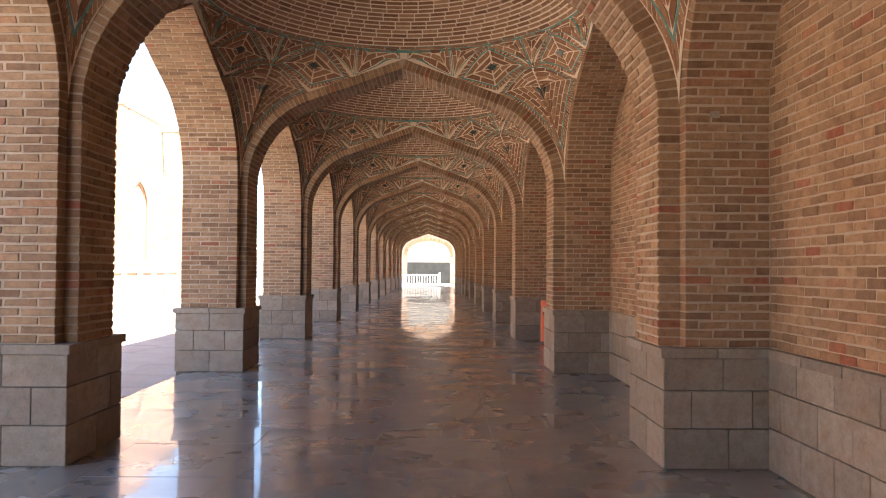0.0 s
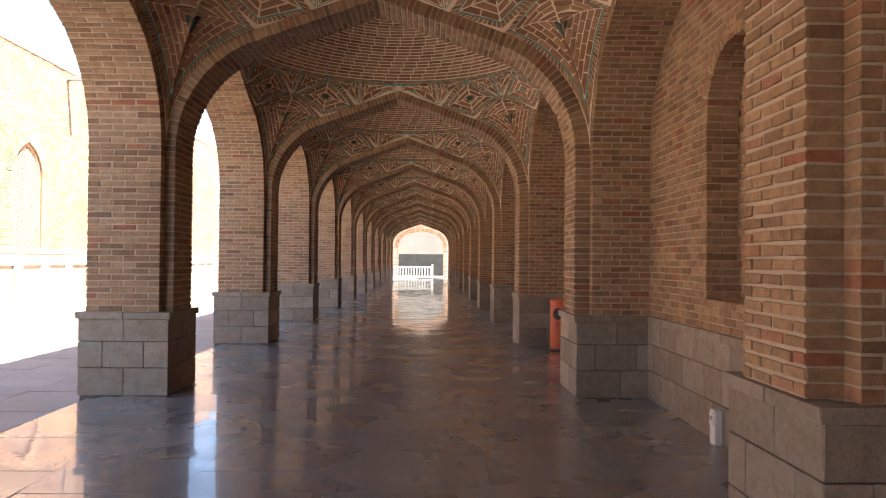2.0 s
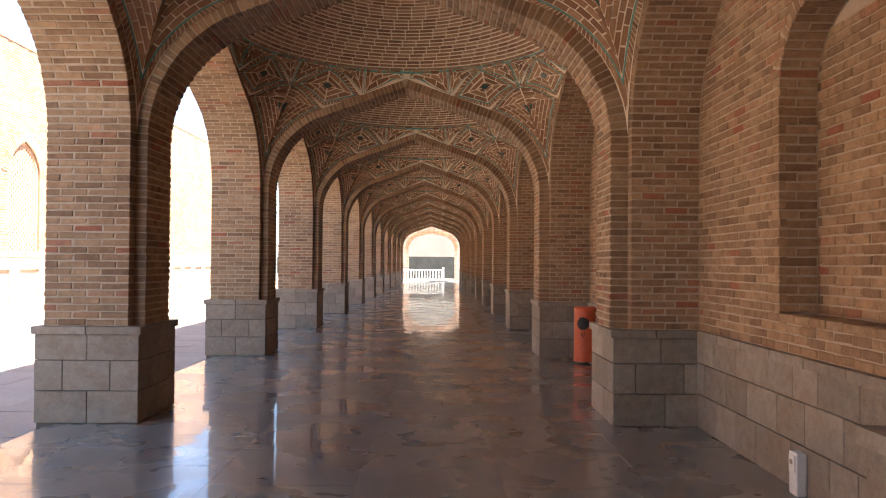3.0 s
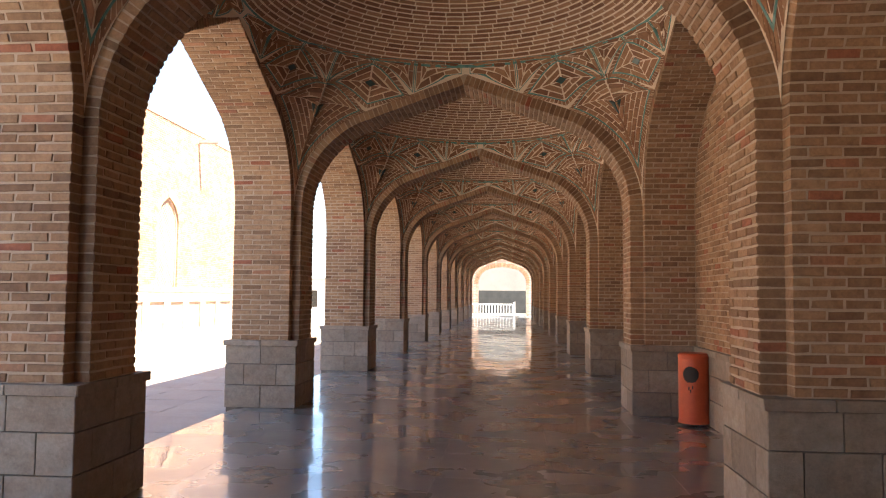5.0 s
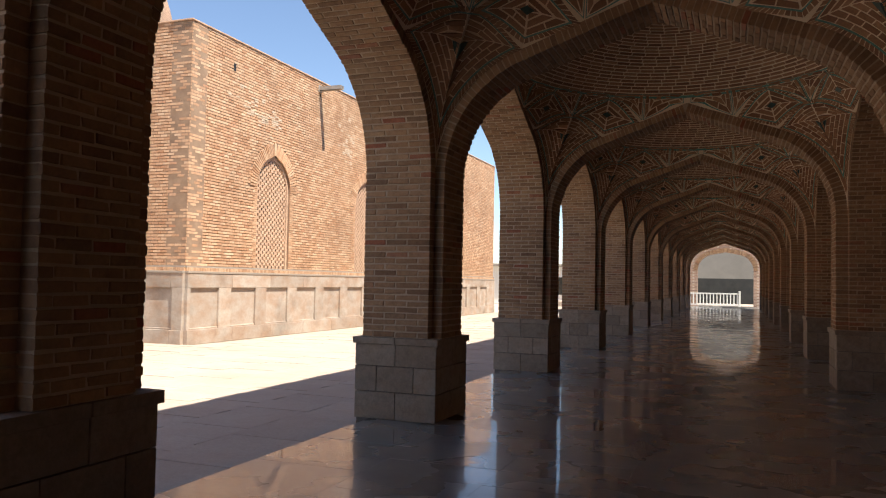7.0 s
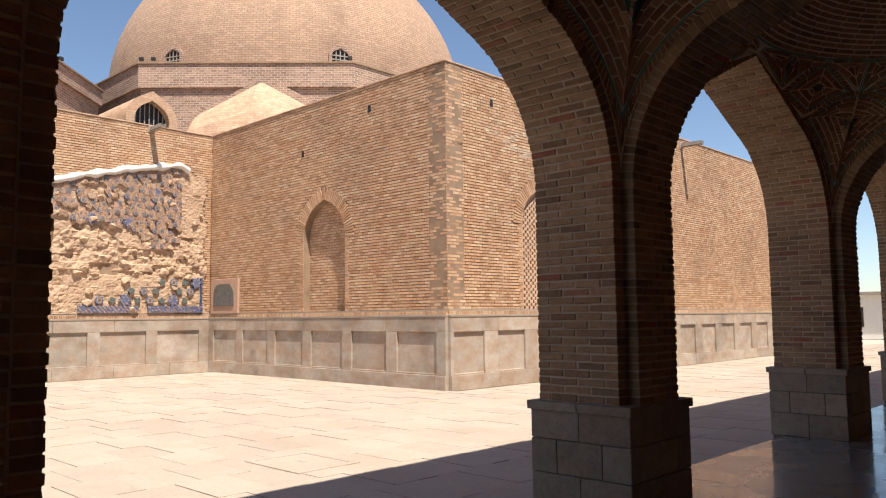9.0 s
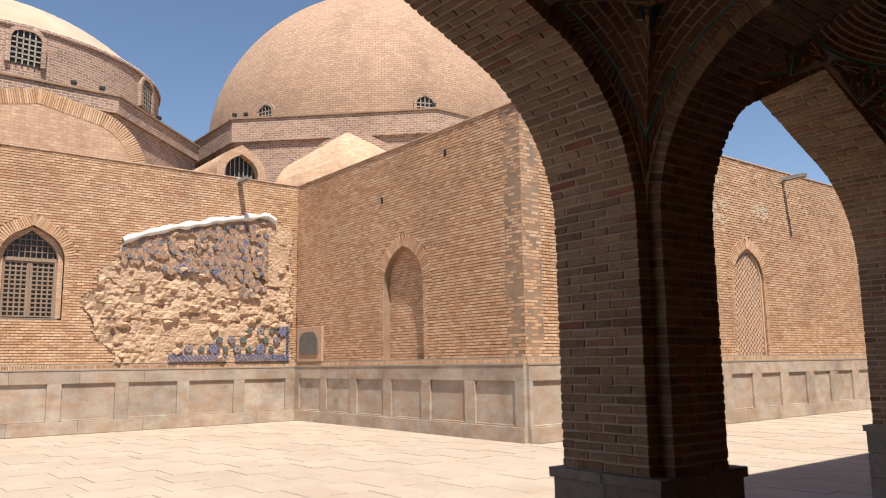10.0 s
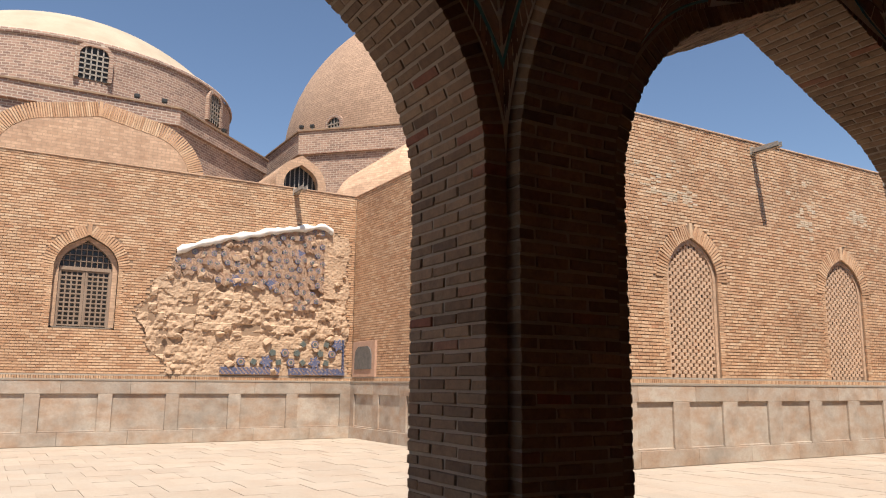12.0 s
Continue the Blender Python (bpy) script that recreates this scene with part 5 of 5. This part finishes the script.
tagged(new("gable_arch", joined_mesh("gable_arch", vo, court_brick, False)), kind="stuff").parent = mosque
# a small arched dormer between the domes, and the roof behind the parapets
fdm = Frame2((*local((-28.1, 25.75)), 0), (0, 1, 0), (1, 0, 0))
dorm = Arch(0, 0.72, 9.45, 0.85, 0.75)
bm = bmesh.new()
for o0, o1, d0, d1 in ((0.0, 0.34, -3.6, 0.0),):
    a, b = dorm.outline(8.0, o0), dorm.outline(8.0, o1)
    for j in range(len(a) - 1):
        q = [bm.verts.new(fdm.at(p[0], p[1], d)) for d in (d0, d1) for p in (a[j], a[j + 1], b[j + 1], b[j])]
        for fc in ((4, 5, 6, 7), (0, 1, 5, 4), (2, 3, 7, 6)):
            bm.faces.new([q[t] for t in fc])
dm = part("dormer", bm, far_brick, mosque, "small brick dormer with an arched grille")
bm = bmesh.new()
bm.faces.new([bm.verts.new(fdm.at(p[0], p[1], -0.35)) for p in dorm.outline(8.0)])
part("pane", bm, black, dm)
bm = bmesh.new()
for i in range(-3, 4):
    a = i * 0.19
    q = [bm.verts.new(fdm.at(x, z, -0.28)) for x, z in ((a - 0.02, 8.5), (a + 0.02, 8.5), (a + 0.02, float(dorm.z(a))), (a - 0.02, float(dorm.z(a))))]
    bm.faces.new(q)
part("grille", bm, tin, dm)
bm = bmesh.new()
box_into(bm, -75 - MC[0], WX - 0.72 - MC[0], WS - MC[1], 62 - MC[1], GROUND - 0.3, 8.3)
box_into(bm, WX - 0.72 - MC[0], EX - 0.72 - MC[0], NY + 0.72 - MC[1], NY + 29.4 - MC[1], GROUND - 0.3, 8.3)
part("roof", bm, roof_earth, mosque, "flat earthen roof")

# small dark lumps on the parapets, in place of perched pigeons; not lamps
def roof_lump(x, y, z, turn):
    l = tagged(new("floodlight", None), "small dark lump on the roof parapet in place of a pigeon", "floodlight", "floodlights")
    l.location, l.rotation_euler = (x, y, z), (0, 0, turn)
    bm = bmesh.new()
    box_into(bm, -0.03, 0.03, -0.03, 0.03, 0, 0.1, 0.01)
    part("foot", bm, tin, l)
    bm = bmesh.new()
    box_into(bm, -0.07, 0.08, -0.1, 0.1, 0.09, 0.25, 0.03)
    part("head", bm, black, l)


oc = MC + diag * 11.75
for s, z in ((-4.75, 13.27), (4.75, 13.27), (-4.2, 13.27)):
    p = oc + side * s
    roof_lump(p[0], p[1], z, -0.8)
roof_lump(-28.85, 19.4, 12.02, 0)
roof_lump(-28.85, 20.4, 12.02, 0)
roof_lump(-31.2, 23.3, 12.02, 0.4)

# ---- far end of the gallery ----
YE = 70.0
END = Arch(0.12, 1.93, 2.62, 1.36, 1.2)
bm = bmesh.new()
wall_with_arch(bm, XO - 1.6, RW + 1.2, -0.3, 6.4, END, -0.02, YE, YE + 0.55, "xz", 0.0)
end_wall = tagged(part("wall_end", bm, drum_brick, None), "sunlit end wall with an arched way out", "wall", "", "structure")
fy = Frame2((0, YE, 0), (1, 0, 0), (0, -1, 0))
tagged(new("arch_ring", joined_mesh("arch_ring", voussoirs(fy, END, 0.12, 0.3, 0.0, 12, 0.02), brick_joined, False)), kind="stuff").parent = end_wall
bm = bmesh.new()
box_into(bm, -14, 30, 72.0, 84, GROUND - 0.1, -0.02)
tagged(part("terrace", bm, pave_joined, None), "pale sunlit terrace beyond the gallery", "pavement", "", "structure")
fence = tagged(new("railing", None), "white painted railing of upright balusters", "railing")
fence.location = (-0.68, 69.4, 0.0)
for z in (0.12, 0.93):
    bm = bmesh.new()
    box_into(bm, -1.75, 1.75, -0.04, 0.04, z - 0.045, z + 0.045, 0.01)
    part("rail", bm, white_paint, fence)
for i in range(15):
    bm = bmesh.new()
    tube_into(bm, (-1.62 + i * 0.232, 0, 0.1), 0.04, 0.04, 0.82, 8)
    part("baluster", bm, white_paint, fence)
for x in (-1.78, 1.78):
    bm = bmesh.new()
    box_into(bm, x - 0.07, x + 0.07, -0.07, 0.07, 0, 1.1, 0.012)
    box_into(bm, x - 0.085, x + 0.085, -0.085, 0.085, 1.1, 1.14, 0.012)
    part("post", bm, white_paint, fence)
bm = bmesh.new()
box_into(bm, -0.75, 0.75, -0.55, 0.55, 0.0, 0.03, 0.012)
mat_ob = part("doormat", bm, black, None)
mat_ob.location = (0.72, 67.0, 0.001)
tagged(mat_ob, "black rubber mat lying on the sunlit floor", "mat")
grey = plain_material("grey hoarding", (0.018, 0.02, 0.02), (0.04, 0.042, 0.04), 0.9, 1.2)
bm = bmesh.new()
box_into(bm, -12, 14, 80.0, 80.3, -0.02, 2.12)
tagged(part("boundary_wall", bm, grey, None), "dark grey boundary wall", "wall", "", "structure")
cream = plain_material("cream render", (0.20, 0.187, 0.165), (0.26, 0.243, 0.215), 0.9, 0.5)
house = tagged(new("house", None), "cream rendered house behind the boundary wall", "house")
house.location = (-4, 90, GROUND)
bm = bmesh.new()
prism_into(bm, [(-9, 0), (9.5, 0), (9.5, 5.4), (5, 8.6), (-9, 8.6)], 0, 9, "xz")
part("wall", bm, cream, house)
bm = bmesh.new()
box_into(bm, -1.0, -0.9, -0.06, 0.0, 0, 8.5)
part("downpipe", bm, tin, house)

lodge = tagged(new("lodge", None), "small white rendered lodge across the yard", "lodge")
lodge.location = (-15.5, 76, GROUND)
bm = bmesh.new()
box_into(bm, -4.5, 4.5, 0, 6, 0, 3.3)
part("wall", bm, white_paint, lodge)
bm = bmesh.new()
box_into(bm, -4.8, 4.8, -0.5, 6.2, 3.3, 3.55, 0.03)
part("roof", bm, tin, lodge)
for x in (-2.2, 1.4):
    bm = bmesh.new()
    box_into(bm, x, x + 1.1, -0.04, 0.02, 0.9, 2.4)
    part("window", bm, dusty_glass, lodge)
bm = bmesh.new()
box_into(bm, 3.1, 4.0, -0.05, 0.02, 0, 2.1)
part("door", bm, wood, lodge)

# ---- things in the gallery ----
litter = tagged(new("litter_bin", None), "red-orange metal litter bin with a round mouth", "litter bin")
litter.location = (2.945, 16.75, 0)
bm = bmesh.new()
bmesh.ops.create_circle(bm, cap_ends=True, segments=36, radius=0.172, matrix=Matrix.Translation((0, 0, 0.03)))
part("floor_plate", bm, black, litter)
HOLE = (0.60, 0.095)
bm = bmesh.new()
face_dir = math.atan2(-0.95, -0.45)
seg, zs = 160, np.linspace(0.03, 0.82, 90)
gridv = {}
for i in range(seg):
    for j, z in enumerate(zs):
        a = 2 * math.pi * i / seg
        r = 0.178 + (0.005 if z > 0.79 or z < 0.06 else 0)
        gridv[i, j] = bm.verts.new((r * math.cos(a), r * math.sin(a), z))
for i in range(seg):
    for j in range(len(zs) - 1):
        a = 2 * math.pi * (i + 0.5) / seg - face_dir
        a = (a + math.pi) % (2 * math.pi) - math.pi
        if math.hypot(a * 0.178, (zs[j] + zs[j + 1]) / 2 - HOLE[0]) < HOLE[1]:
            continue
        bm.faces.new((gridv[i, j], gridv[(i + 1) % seg, j], gridv[(i + 1) % seg, j + 1], gridv[i, j + 1]))
body = part("body", bm, bin_red, litter, "", True)
bm = bmesh.new()
tube_into(bm, (0, 0, 0.82), 0.183, 0.16, 0.025, 40)
part("lid", bm, bin_red, litter)
bm = bmesh.new()
tube_into(bm, (0, 0, 0.05), 0.164, 0.164, 0.74, 32)
part("liner", bm, black, litter, "dark inner liner")
bm = bmesh.new()
for da, dz in ((-0.02, 0.02), (0.022, 0.035), (0.0, -0.01)):
    a = face_dir + da / 0.178
    box_into(bm, 0.179 * math.cos(a) - 0.006, 0.179 * math.cos(a) + 0.006, 0.179 * math.sin(a) - 0.006, 0.179 * math.sin(a) + 0.006, 0.40 + dz, 0.44 + dz)
part("emblem", bm, black, litter, "small dark emblem")

sock = tagged(new("socket_box", None), "white plastic socket box on the stone dado", "socket box")
sock.location = (RW - 0.04, 10.09, 0.0)
bm = bmesh.new()
box_into(bm, -0.07, 0.0, -0.055, 0.055, 0.0, 0.28, 0.012)
part("casing", bm, white_paint, sock)
bm = bmesh.new()
box_into(bm, -0.078, -0.07, -0.04, 0.04, 0.15, 0.26, 0.004)
part("cover", bm, white_paint, sock)
bm = bmesh.new()
box_into(bm, -0.083, -0.078, -0.015, 0.015, 0.2, 0.23)
part("latch", bm, tin, sock)
bm = bmesh.new()
box_into(bm, -0.04, 0.03, -0.02, 0.0, -0.025, 0.025, 0.006)
box_into(bm, -0.02, 0.0, -0.035, -0.02, -0.012, 0.012)
hook = part("fixing_stub", bm, tin, None)
hook.location = (2.72, pier_y(1) + 0.05, 2.62)
tagged(hook, "small pale metal stub fixed to a brick pier", "metal stub")

# unseen block added over the gallery, its height set to shade the courtyard
bm = bmesh.new()
box_into(bm, LX0 - 0.05, RW + 0.6, Y0 - 0.6, Y1, TOP + 0.62, 8.3)
tagged(part("wall_shade_block", bm, far_brick, None), "unseen plain brick block over the gallery, added to shade the courtyard", "wall", "", "structure")

# ---- bricks that are told apart singly ----
for mats, parent in WAITING:
    n = len(mats)
    order = np.argsort(mats[:, 2, 3], kind="stable")
    singles("brick", mats[order][:300], parent, brick_single)
    if n > 300:
        tagged(new("brickwork", joined_mesh("brickwork", mats[order][300:], brick_joined)), kind="stuff").parent = parent
